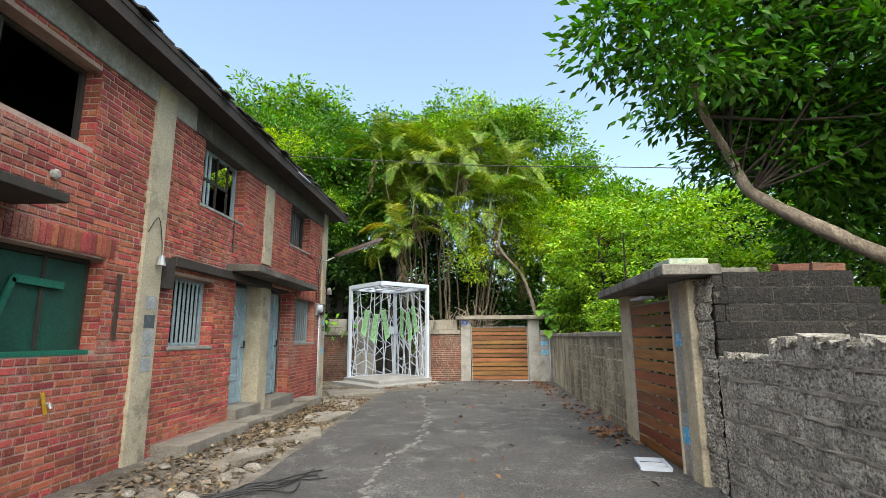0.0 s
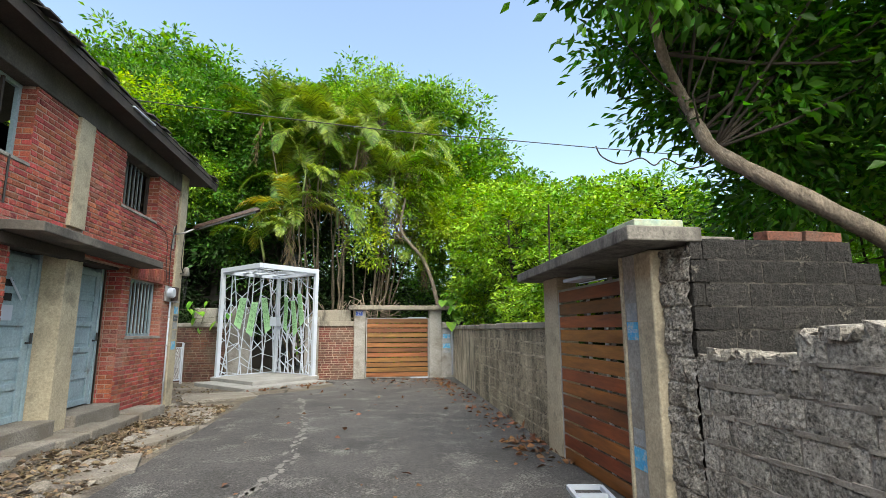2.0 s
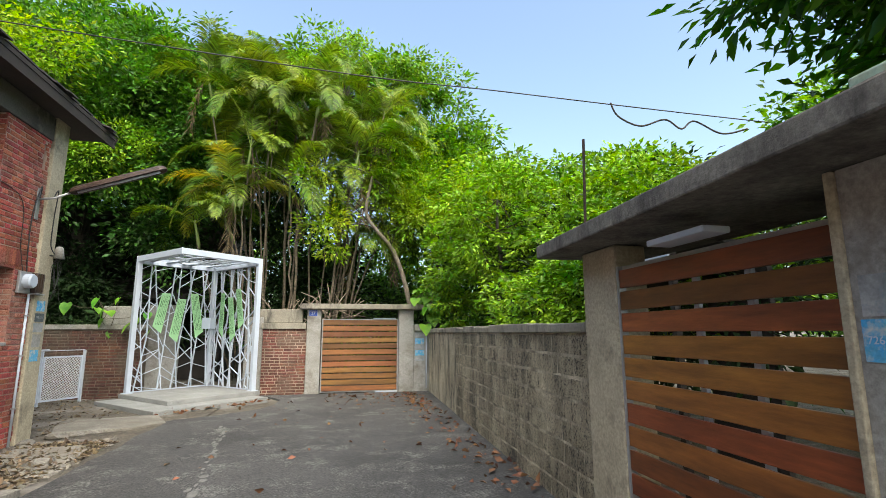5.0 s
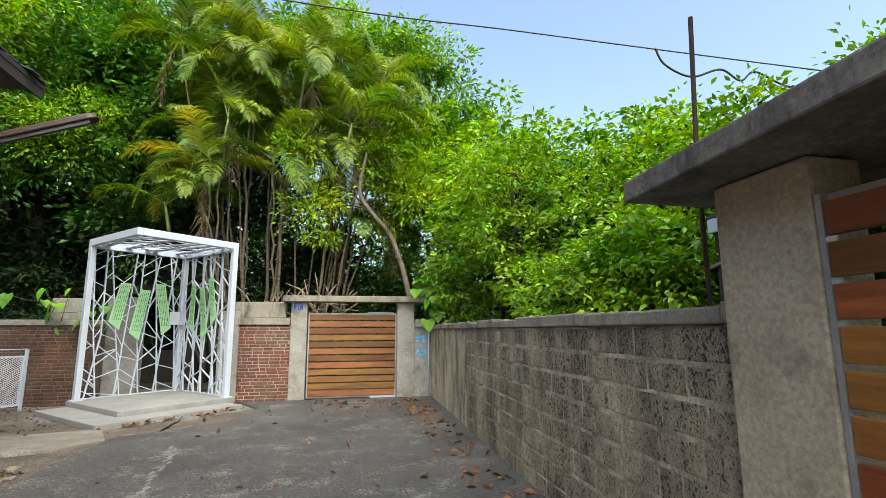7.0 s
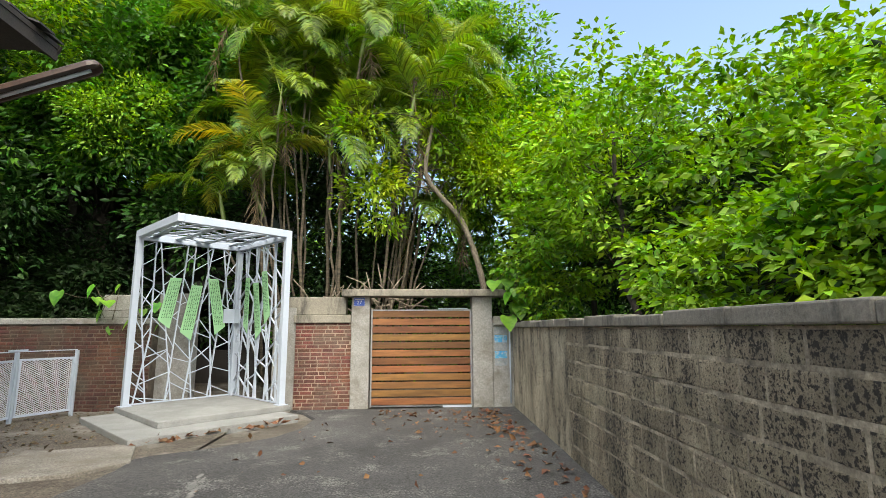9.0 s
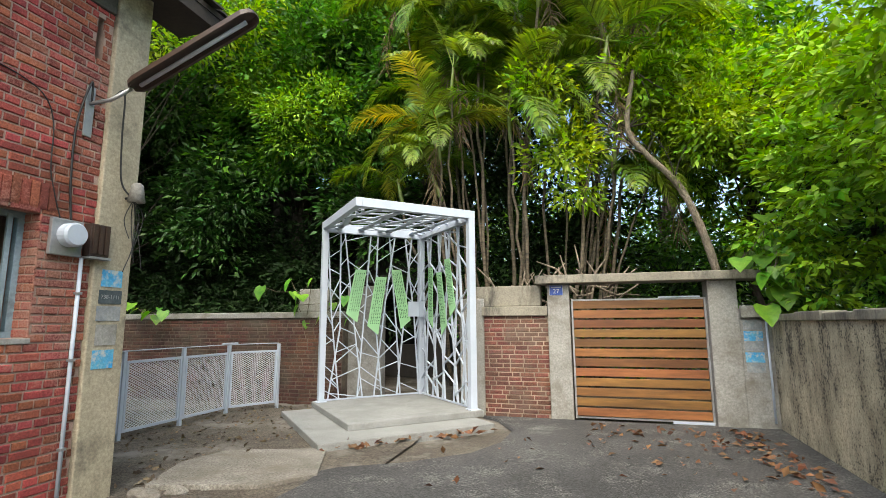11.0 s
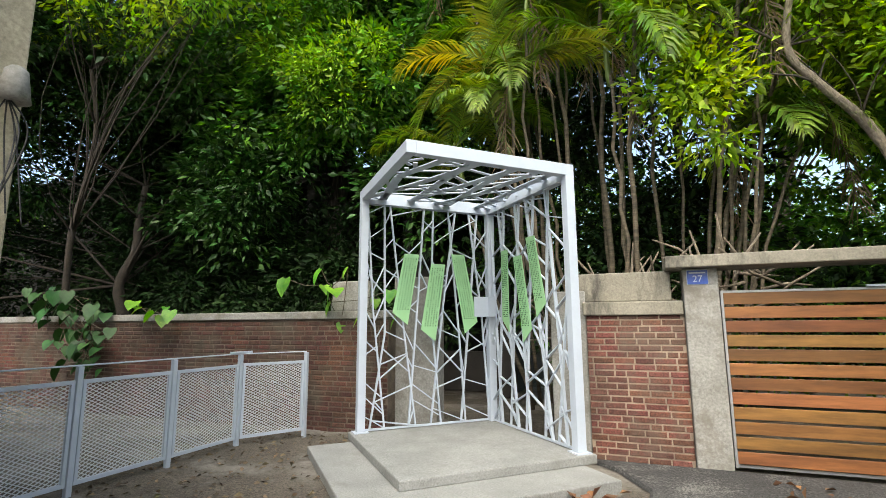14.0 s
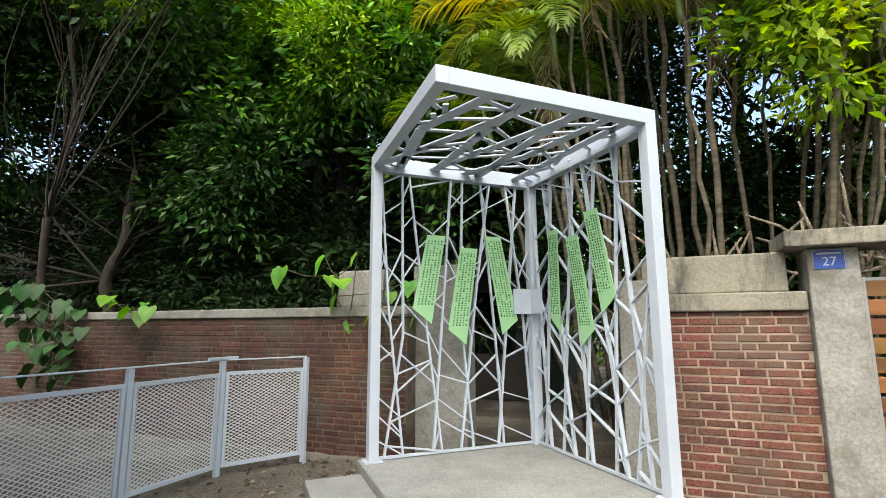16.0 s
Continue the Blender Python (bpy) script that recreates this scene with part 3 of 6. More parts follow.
# thin near-black sheet: the darkness of the hole as colour
part("broken_panel", Geo().box(FX - 0.259, FX - 0.252, 8.16, 8.36, 1.85, 2.1), M_DARK, house, "near-black sheet standing in for the hole of a broken-out door panel")
part("stick", Geo().beam((FX - 0.236, 8.27, 2.12), (FX - 0.236, 8.5, 1.87), 0.012, 0.022), M_WHITE, house, "pale stick wedged in the door")

# cement ledge along the foot of the house
ledge = thing("cement_ledge", "broken cement ledge along the foot of the brick house", "ledge")
y = 5.95
while y < 11.2:
    ln = random.uniform(0.5, 1.1)
    hgt = 0.26 if y < 9 else 0.21
    part("ledge_block", Geo().box(FX + 0.002, FX + random.uniform(0.40, 0.52), y, y + ln, 0.0, hgt + random.uniform(-0.03, 0.015), jit=0.014), M_SLAB, ledge, bevel=0.018)
    y += ln + 0.012


# ---- back wall and its gate ----
BACK = 17.62
TO_BACK = Matrix.Translation((0, BACK, 0))
back = thing("garden_wall", "old brown brick garden wall with a cement coping", "wall")
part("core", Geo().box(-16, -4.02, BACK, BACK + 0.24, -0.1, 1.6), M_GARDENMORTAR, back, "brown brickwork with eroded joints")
part("coping", Geo().box(-16, -4.0, BACK - 0.035, BACK + 0.27, 1.603, 1.72), M_CONC, back, "mossy cement coping", 0.012)
part("gate_pier", Geo().box(-4.05, -3.38, 17.85, 18.15, -0.05, 2.2), M_CONC, back, "bare concrete gate pier", 0.015)
part("gate_pier", Geo().box(-1.72, -1.3, 17.42, 17.7, -0.05, 1.9), M_CONC, back, "bare concrete gate pier", 0.015)
part("block", Geo().box(-5.0, -4.35, BACK + 0.02, BACK + 0.22, 1.723, 2.15, jit=0.02), M_CONC, back, "broken concrete block", 0.02)

side = thing("brick_pier_wall", "short red-brown brick wall with heavy concrete capping beside the gate", "wall")
SIDE_Y = 17.4
part("core", Geo().box(-1.296, -0.25, SIDE_Y, SIDE_Y + 0.24, -0.1, 1.6), M_OLDMORTAR, side, "brown brickwork with pale joints")
part("coping", Geo().box(-1.33, -0.255, SIDE_Y - 0.05, SIDE_Y + 0.27, 1.603, 1.76), M_CONC_WET, side, "mossy cement coping", 0.015)
part("capping", Geo().box(-1.5, -0.36, SIDE_Y + 0.03, SIDE_Y + 0.3, 1.763, 2.1), M_CONC_WET, side, "stained concrete capping", 0.015)

gate = thing("slatted_gate", "slatted timber gate of warm brown boards in a metal frame", "gate")
GY = 17.42
for i in range(12):
    z = 0.07 + i * 0.149
    m = Geo().box(0.15, 2.04, GY, GY + 0.025, z, z + 0.122)
    part("board", m, M_WOOD_X, gate, bevel=0.004)
part("gate_frame", Geo().box(0.122, 0.148, GY - 0.01, GY + 0.05, 0.03, 1.86).box(2.042, 2.07, GY - 0.01, GY + 0.05, 0.03, 1.86)
     .box(0.149, 2.041, GY + 0.026, GY + 0.05, 1.835, 1.86).box(0.149, 2.041, GY + 0.026, GY + 0.05, 0.03, 0.06), M_METAL, gate, "pale metal frame")
part("top_rail", Geo().box(1.42, 2.0, GY + 0.0, GY + 0.03, 1.862, 1.885), M_WHITE, gate)
part("bottom_rail", Geo().box(1.5, 2.05, GY - 0.06, GY - 0.03, 0.02, 0.055), M_WHITE, gate, "white rail at the foot")

portal = thing("gate_portal", "concrete gateway of two posts and a flat lintel", "gateway")
part("post", Geo().box(-0.245, 0.10, 17.31, 17.62, -0.05, 2.1), M_CONC, portal, "streaked concrete post", 0.012)
part("post", Geo().box(2.074, 2.46, 17.28, 17.62, -0.05, 2.1), M_CONC, portal, "streaked concrete post", 0.012)
part("lintel", Geo().box(-0.42, 2.86, 17.16, 17.7, 2.104, 2.235), M_CONC_WET, portal, "thin concrete lintel slab", 0.012)
M_PLATE = mat("blue_enamel", (0.03, 0.09, 0.42), (0.03, 0.08, 0.38), 3, 0.35, 0.0)
plate = thing("number_plate", "small blue enamel house number plate reading 27", "plate")
part("plate", Geo().box(-0.2, 0.0, 17.30, 17.308, 1.93, 2.08), M_PLATE, plate)
part("border", Geo().box(-0.205, 0.005, 17.3085, 17.3095, 1.925, 2.085), M_WHITE, plate)


def writing(text, size, m, material, parent, name="writing"):
    cu = bpy.data.curves.new(name, "FONT")
    cu.body, cu.size, cu.align_x, cu.align_y, cu.extrude = text, size, "CENTER", "CENTER", 0.0008
    me_ob = bpy.data.objects.new(name, cu)
    scene.collection.objects.link(me_ob)
    me = bpy.data.meshes.new_from_object(me_ob.evaluated_get(bpy.context.evaluated_depsgraph_get()))
    bpy.data.objects.remove(me_ob)
    bpy.data.curves.remove(cu)
    me.materials.append(material)
    ob = new(name, me)
    ob.parent = parent
    ob.matrix_world = m
    return ob


FACE_BACK = lambda x, y, z: pose(x, y, z, 90, 0, 0)
writing("27", 0.1, FACE_BACK(-0.1, 17.298, 1.985), M_WHITE, plate)
part("small_writing", Geo().box(-0.18, -0.02, 17.2985, 17.30, 2.045, 2.06), M_WHITE, plate)

stub = thing("concrete_stub_wall", "stained concrete stub wall with torn paper stickers", "wall")
part("wall", Geo().box(2.462, 2.95, 17.3, 17.55, -0.05, 1.68), M_CONC, stub, "", 0.012)

# ---- right-hand wall ----
R0, R1 = Vector((2.47, 7.975, 0)), Vector((2.86, 17.3, 0))
R_LEN = (R1 - R0).length
r_dir = (R1 - R0).normalized()
TO_RIGHT = Matrix(((-r_dir.x, -r_dir.y * -1, 0, R1.x), (-r_dir.y, r_dir.x * -1, 0, R1.y), (0, 0, 1, 0), (0, 0, 0, 1)))   # u runs back towards the start, -y looks at the lane
rwall = thing("block_wall", "long concrete block wall streaked with black mould", "wall")
g = Geo().oriented(TO_RIGHT, 0, R_LEN, 0.0, 0.2, -0.1, 1.5)
part("core", g, M_WALLCORE, rwall, "rendered block wall with black mould streaks")
part("joint_face", Geo().oriented(TO_RIGHT, R_LEN * 0.4, R_LEN - 0.003, -0.003, 0.0, 0.0, 1.498), M_WALLJOINT, rwall, "pale mortar joints")
g = Geo()
u = 0.0
while u < R_LEN - 0.05:
    ln = min(random.uniform(0.5, 1.1), R_LEN - u)
    h = 1.59 + random.uniform(-0.012, 0.02)
    g.oriented(TO_RIGHT, u, u + ln - 0.008, -0.03 + random.uniform(-0.008, 0.008), 0.22, 1.502, h)
    u += ln
part("coping", g, M_CONC_WET, rwall, "crumbling cement coping", 0.012)

# ---- slatted side gate with its canopy ----
sgate = thing("side_gate", "tall slatted gate of red-brown stained boards", "gate")
SX = 2.42
for i in range(13):
    z = 0.03 + i * 0.148
    part("board", Geo().box(SX, SX + 0.025, 5.93, 7.47, z, z + 0.124), M_WOOD, sgate, bevel=0.004)
part("gate_frame", Geo().box(SX - 0.005, SX + 0.05, 5.905, 5.928, 0.0, 1.96).box(SX - 0.005, SX + 0.05, 7.472, 7.495, 0.0, 1.96).box(SX + 0.027, SX + 0.05, 5.929, 7.471, 1.93, 1.96), M_METAL, sgate, "pale metal frame")
for y in (6.38, 6.75):
    part("batten", Geo().box(SX + 0.03, SX + 0.055, y, y + 0.04, 0.05, 1.92), M_WHITE, sgate, "white batten behind the boards")
M_CANOPY = mat("mouldy_slab", (0.20, 0.19, 0.165), (0.12, 0.113, 0.10), 2.5, 0.92, 0.7, 30, 0.45, stain=(0.05, 0.047, 0.042), stain_scale=3.5, stain_at=0.53, streak=True)
sportal = thing("canopied_gateway", "concrete gateway with a projecting slab canopy", "gateway")
part("post", Geo().box(2.41, 2.66, 7.50, 7.97, -0.05, 2.12), M_CONC_POST, sportal, "smooth cement post", 0.015)
part("post", Geo().box(2.355, 2.62, 5.862, 5.9, -0.05, 2.12), M_CONC_POST, sportal, "chipped cement post", 0.008)
part("post", Geo().box(2.35, 2.62, 5.38, 5.64, -0.05, 2.12), M_CONC_POST, sportal, "chipped cement post", 0.02)
part("post_infill", Geo().box(2.376, 2.62, 5.641, 5.861, -0.05, 2.12), M_CONC, sportal, "stained band of patched cement between the post edges")
g = Geo().prism([(1.97, 5.03), (2.56, 5.03), (2.58, 5.36), (3.1, 5.36), (3.1, 8.31), (2.165, 8.31)], 2.125, 2.235)
part("canopy", g, M_CANOPY, sportal, "weathered concrete canopy slab", 0.012)
tray = thing("white_tray", "white plastic tray tucked above the gate", "tray")
part("tray", Geo().box(2.22, 2.38, 6.4, 6.85, 1.985, 2.02), M_WHITE, tray, bevel=0.008)
M_LID = mat("faded_teal_board", (0.20, 0.36, 0.31), (0.36, 0.34, 0.22), 3.5, 0.7, 0.2, 30, 0.3, stain=(0.35, 0.20, 0.10), stain_scale=4, stain_at=0.6)
lid = thing("painted_box_lid", "faded teal and cream wooden box lid on the canopy", "box")
part("lid", Geo().box(2.08, 2.48, 5.12, 5.55, 2.238, 2.305), M_LID, lid, bevel=0.01)

# ---- near block walls ----
low = thing("low_block_wall", "rough grey block wall with a broken top", "wall")
LX = 2.44
part("core", Geo().box(LX + 0.002, LX + 0.3, -8, 4.2, -0.1, 1.45).box(LX + 0.002, LX + 0.3, 4.2, 5.04, -0.1, 1.29), M_BLOCK_MORTAR, low)
g = Geo()
nu, nz = 26, 130
for j in range(nz + 1):
    z = 2.12 * j / nz
    for i in range(nu + 1):
        y = 5.375 - 0.335 * i / nu
        d = 0.030 * noise.noise((y * 7, z * 6, 1.0)) + 0.018 * noise.noise((y * 19, z * 17, 4.0)) + 0.010 * noise.noise((y * 45, z * 45, 7.0))
        seam = abs(y - 5.17 - 0.03 * noise.noise((0, z * 4, 2)))
        d += 0.035 * max(0.0, 1 - seam / 0.012) * (z < 1.75) + 0.02 * max(0.0, 1 - abs((z + 0.05 * noise.noise((y * 6, 0, 3))) % 0.185 - 0.01) / 0.016)
        d += 0.05 * max(0.0, (z - 1.85) / 0.25) * (y < 5.25)
        g.v.append((LX - 0.022 + d, y, z - 0.02))
for j in range(nz):
    for i in range(nu):
        a = j * (nu + 1) + i
        g.f.append((a, a + 1, a + nu + 2, a + nu + 1))
part("crumbled_end", g, M_BLOCK, low, "crumbled and cracked end of the block wall")
part("end_core", Geo().box(LX + 0.06, 2.6, 5.07, 5.37, -0.1, 2.1), M_DARK_MORTAR, low, "dark crumbling end of the wall")
up = thing("dark_block_wall", "mouldy dark concrete block wall", "wall")
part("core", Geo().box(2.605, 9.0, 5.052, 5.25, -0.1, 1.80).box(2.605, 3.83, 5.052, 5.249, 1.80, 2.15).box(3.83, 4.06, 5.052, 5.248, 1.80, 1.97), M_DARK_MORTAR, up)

# ---- pavilion ----
PL, PF, PR = Vector((-4.035, 16.91, 0)), Vector((-2.715, 15.49, 0)), Vector((-1.375, 16.82, 0))
PB = PL + PR - PF
Z0, Z1 = 0.19, 3.28
nl = Vector((PF.y - PL.y, PL.x - PF.x, 0)).normalized()      # outward on the front left side
nr = Vector((PR.y - PF.y, PF.x - PR.x, 0)).normalized()      # outward on the front right side


def square(o_front, o_back):
    return [tuple((p + nl * a + nr * b).xy) for p, a, b in ((PL, o_front, -o_back), (PF, o_front, o_front), (PR, -o_back, o_front), (PB, -o_back, -o_back))]


base = thing("plinth", "pale cement plinth of two steps", "plinth")
part("lower_step", Geo().prism(square(0.64, -0.05), -0.05, 0.10), M_CONC_NEW, base, "pale cement lower step", 0.012)
part("upper_step", Geo().prism(square(0.12, 0.12), 0.098, Z0), M_CONC_NEW, base, "pale cement slab", 0.012)

pav = thing("steel_pavilion", "white steel pavilion of branching lattice screens", "pavilion")
ed = (PB - PL).normalized()
er = (PB - PR).normalized()
M_L = Matrix(((ed.x, nr.x, 0, PL.x), (ed.y, nr.y, 0, PL.y), (0, 0, 1, 0), (0, 0, 0, 1)))
M_R = Matrix(((er.x, nl.x, 0, PR.x), (er.y, nl.y, 0, PR.y), (0, 0, 1, 0), (0, 0, 0, 1)))
W = (PB - PL).length
W2 = (PB - PR).length
for nme, p, m in (("post", PL, M_L), ("post", PR, M_R)):
    part(nme, Geo().oriented(m, -0.05, 0.05, -0.05, 0.06, Z0 + 0.012, Z1), M_WHITE, pav, bevel=0.004)
    part("foot_plate", Geo().oriented(m, -0.09, 0.09, -0.09, 0.09, Z0, Z0 + 0.012), M_WHITE, pav)
part("corner_post", Geo().oriented(M_L, W - 0.06, W + 0.05, -0.04, 0.06, Z0, Z1 - 0.1), M_WHITE, pav, bevel=0.004)
for a, b in ((PL, PF), (PF, PR), (PR, PB), (PB, PL)):
    t = (b - a).normalized() * 0.05
    if a in (PL, PF) :
        part("fascia", Geo().beam(a - t * (1 if a is PL else -1.02) + Vector((0, 0, Z1 - 0.065)), b + t + Vector((0, 0, Z1 - 0.065)), 0.1, 0.13), M_WHITE, pav, bevel=0.004)
    else:
        part("top_rail", Geo().beam(a + t + Vector((0, 0, Z1 - 0.09)), b - t + Vector((0, 0, Z1 - 0.09)), 0.1, 0.16), M_WHITE, pav, bevel=0.004)


def lattice(w, h, seed, stems=8, tie=(0.17, 0.38), thick=(0.020, 0.013), slant=(0.08, 0.36)):
    """Branching screen: leaning stems that part and meet, tied by short slanting bars. Returns bars as (u, z) pairs with a width."""
    rng = random.Random(seed)
    gap = w / stems
    cols = []
    for i in range(stems):
        c, lean = (i + 0.5) * gap, (1.15 if i % 2 else -1.15) * gap * rng.uniform(0.4, 1.1)
        mid = h * rng.uniform(0.35, 0.65)
        flip = rng.choice((1, 1, 1, 1, -0.3))
        knots = [(c - lean, 0.0), (c + lean * (2 * mid / h - 1) + rng.uniform(-0.12, 0.12) * gap, mid), (c + lean * flip, h)]
        cols.append([(min(max(u, 0.0), w), z) for u, z in knots])
    at = lambda c, z: next(p[0] + (q[0] - p[0]) * (z - p[1]) / (q[1] - p[1]) for p, q in zip(c, c[1:]) if p[1] <= z <= q[1] + 1e-6)
    bars = []
    for c in cols:
        bars += [(p, q, thick[0]) for p, q in zip(c, c[1:])]
    walls = [[(0.0, 0.0), (0.0, h)], *cols, [(w, 0.0), (w, h)]]
    for a, b in zip(walls, walls[1:]):
        z = rng.uniform(0.08, 0.35)
        while z < h - 0.1:
            dz = rng.choice((-1, 1)) * rng.uniform(*slant)
            z2 = min(max(z + dz, 0.0), h)
            if abs(at(a, z) - at(b, z2)) > 0.04:
                bars.append(((at(a, z), z), (at(b, z2), z2), thick[1]))
            z += rng.uniform(*tie)
    return bars


def screen(name, m, w, h, seed, stems=9, depth=0.026):
    s = part(name, Geo().oriented(m, 0.05, w - 0.05, -depth / 2, depth / 2, Z0 + 0.01, Z0 + 0.035), M_WHITE, pav, "white lattice of branching flat bars")
    for i, (a, b, wd) in enumerate(lattice(w - 0.1, h, seed, stems)):
        p, q = m @ Vector((a[0] + 0.05, 0, a[1] + Z0 + 0.03)), m @ Vector((b[0] + 0.05, 0, b[1] + Z0 + 0.03))
        part("lattice_bar", Geo().beam(p, q, depth + 0.004 * (i % 4), wd, up=tuple((q - p).normalized().cross(Vector((m[0][1], m[1][1], 0))))), M_WHITE, s)
    return s


H_SCREEN = Z1 - 0.17 - Z0 - 0.03
screen("screen", M_L, W, H_SCREEN, 11)
screen("screen", M_R, W2, H_SCREEN, 23, 10)

# roof sheet, cut into irregular cells
roof = part("roof_screen", Geo().oriented(M_L, 0.05, W - 0.05, -0.05, -0.045, Z1 - 0.1, Z1 - 0.09), M_WHITE, pav, "white cut-out roof screen")
axis_r = (PF - PL)
for i, (a, b, wd) in enumerate(lattice(W - 0.1, axis_r.length - 0.1, 5, 7, (0.14, 0.30), (0.058, 0.026), (0.08, 0.30))):
    half, span = (axis_r.length - 0.1) / 2, W - 0.1
    ua, ub = a[0] + 0.2 * (a[1] - half), b[0] + 0.2 * (b[1] - half)
    f3 = lambda u, v: PL + axis_r.normalized() * (v + 0.05) + ed * (u + 0.05) + Vector((0, 0, Z1 - 0.1 + 0.0027 * (i % 7)))
    for shift in (-span, 0.0, span):
        p, q = ua + shift, ub + shift
        lo, hi = (0.0, 1.0) if abs(q - p) < 1e-6 else sorted(((0 - p) / (q - p), (span - p) / (q - p)))
        lo, hi = max(lo, 0.0), min(hi, 1.0)
        if hi - lo > 0.02 and -0.01 <= p + (q - p) * (lo + hi) / 2 <= span + 0.01:
            part("roof_bar", Geo().beam(f3(p + (q - p) * lo, a[1] + (b[1] - a[1]) * lo), f3(p + (q - p) * hi, a[1] + (b[1] - a[1]) * hi), wd * 1.8, 0.012), M_WHITE, roof)

# green text plates
for m, w, items in ((M_L, W, ((0.50, 1.32, 0.16, 0.21, 0.95), (0.90, 1.1, 0.15, 0.21, 1.05), (1.55, 1.2, -0.2, 0.2, 1.1))),
                    (M_R, W2, ((0.56, 1.4, 0.2, 0.2, 1.0), (0.88, 1.1, 0.2, 0.2, 1.1), (1.42, 1.22, 0.0, 0.18, 1.1)))):
    for u, z, lean, wd, hg in items:
        z += Z0
        pl = thing("text_plate", "pale green metal text plate hung on the lattice screen", "sign", "text plates on the screens")
        cut = 0.16 if lean > 0 else -0.16
        pts = [(u - wd / 2 + 0 * lean, z + max(cut, 0)), (u + wd / 2, z + max(-cut, 0)), (u + wd / 2 + lean, z + hg - max(cut, 0) * 0), (u - wd / 2 + lean, z + hg)]
        g = Geo()
        for off in (0.045, 0.037):
            g.v += [tuple(m @ Vector((a, off, b))) for a, b in pts]
        g.f = [(0, 1, 2, 3), (7, 6, 5, 4), (0, 4, 5, 1), (1, 5, 6, 2), (2, 6, 7, 3), (3, 7, 4, 0)]
        part("plate", g, M_GREEN, pl)
        ink = Geo()
        rng = random.Random(int(u * 100))
        for c in range(5):
            zz = z + 0.2
            while zz < z + hg - 0.06:
                k = (zz - z) / hg
                uu = u - wd / 2 + 0.03 + c * (wd - 0.06) / 4 + lean * k
                if rng.random() < 0.88:
                    ink.oriented(m, uu - rng.uniform(0.006, 0.009), uu + rng.uniform(0.006, 0.009), 0.0455, 0.0475, zz, zz + rng.uniform(0.010, 0.018))
                zz += 0.026
        part("writing", ink, M_INK, pl)["kind"] = "stuff"
box2 = part("corner_plate", Geo().oriented(M_L, W - 0.3, W - 0.03, 0.06, 0.075, 1.62, 1.9).oriented(M_R, W2 - 0.3, W2 - 0.03, 0.06, 0.075, 1.62, 1.9), M_WHITE, pav, "blank white plate at the back corner")


# ---- trees ----
def leaf_mesh(name, base, length, width, heading, material, droop=None):
    """Folded leaves, two triangles each."""
    n = len(base)
    d = heading / np.maximum(np.linalg.norm(heading, axis=1, keepdims=True), 1e-6)
    side_v = np.cross(d, np.random.normal(size=(n, 3)) * 0.6 + np.array([0, 0, 1.0]))
    side_v /= np.maximum(np.linalg.norm(side_v, axis=1, keepdims=True), 1e-6)
    nrm = np.cross(side_v, d)
    L, Wd = length[:, None], width[:, None]
    v = np.empty((n, 4, 3), np.float32)
    v[:, 0] = base
    v[:, 1] = base + d * L * 0.45 + side_v * Wd * 0.5 + nrm * Wd * 0.18
    v[:, 2] = base + d * L - nrm * L * 0.12
    v[:, 3] = base + d * L * 0.45 - side_v * Wd * 0.5 + nrm * Wd * 0.18
    me = bpy.data.meshes.new(name)
    me.vertices.add(n * 4)
    me.vertices.foreach_set("co", v.ravel())
    idx = (np.arange(n)[:, None] * 4 + np.array([0, 1, 2, 0, 2, 3])).astype(np.int32).ravel()
    me.loops.add(n * 6)
    me.loops.foreach_set("vertex_index", idx)
    me.polygons.add(n * 2)
    me.polygons.foreach_set("loop_start", np.arange(0, n * 6, 3, dtype=np.int32))
    me.materials.append(material)
    me.update(calc_edges=True)
    return me


def crown_points(lobes, clumps, per, spread, rng, flat=0.6, inner=0.45):
    """Leaf places and headings, clump by clump, in the outer part of ellipsoid lobes."""
    vol = np.array([lo[3] * lo[4] + lo[4] * lo[5] + lo[3] * lo[5] for lo in lobes])
    pick = rng.choice(len(lobes), clumps, p=vol / vol.sum())
    lo = np.array(lobes)[pick]
    u = rng.normal(size=(clumps, 3))
    u /= np.linalg.norm(u, axis=1, keepdims=True)
    r = (inner ** 2 + (1 - inner ** 2) * rng.random(clumps)) ** 0.5
    r *= 1 + 0.16 * rng.normal(size=clumps)
    c = lo[:, :3] + u * lo[:, 3:6] * r[:, None]
    size = spread * rng.uniform(0.6, 1.35, clumps)
    off = np.clip(rng.normal(size=(clumps, per, 3)), -1.9, 1.9) * size[:, None, None] * np.array([1, 1, flat])
    p = (c[:, None] + off).reshape(-1, 3)
    out = (off * 1.2 / spread + u[:, None] * 0.5 + rng.normal(size=off.shape) * 0.55 + np.array([0, 0, -0.25])).reshape(-1, 3)
    return p, out, c


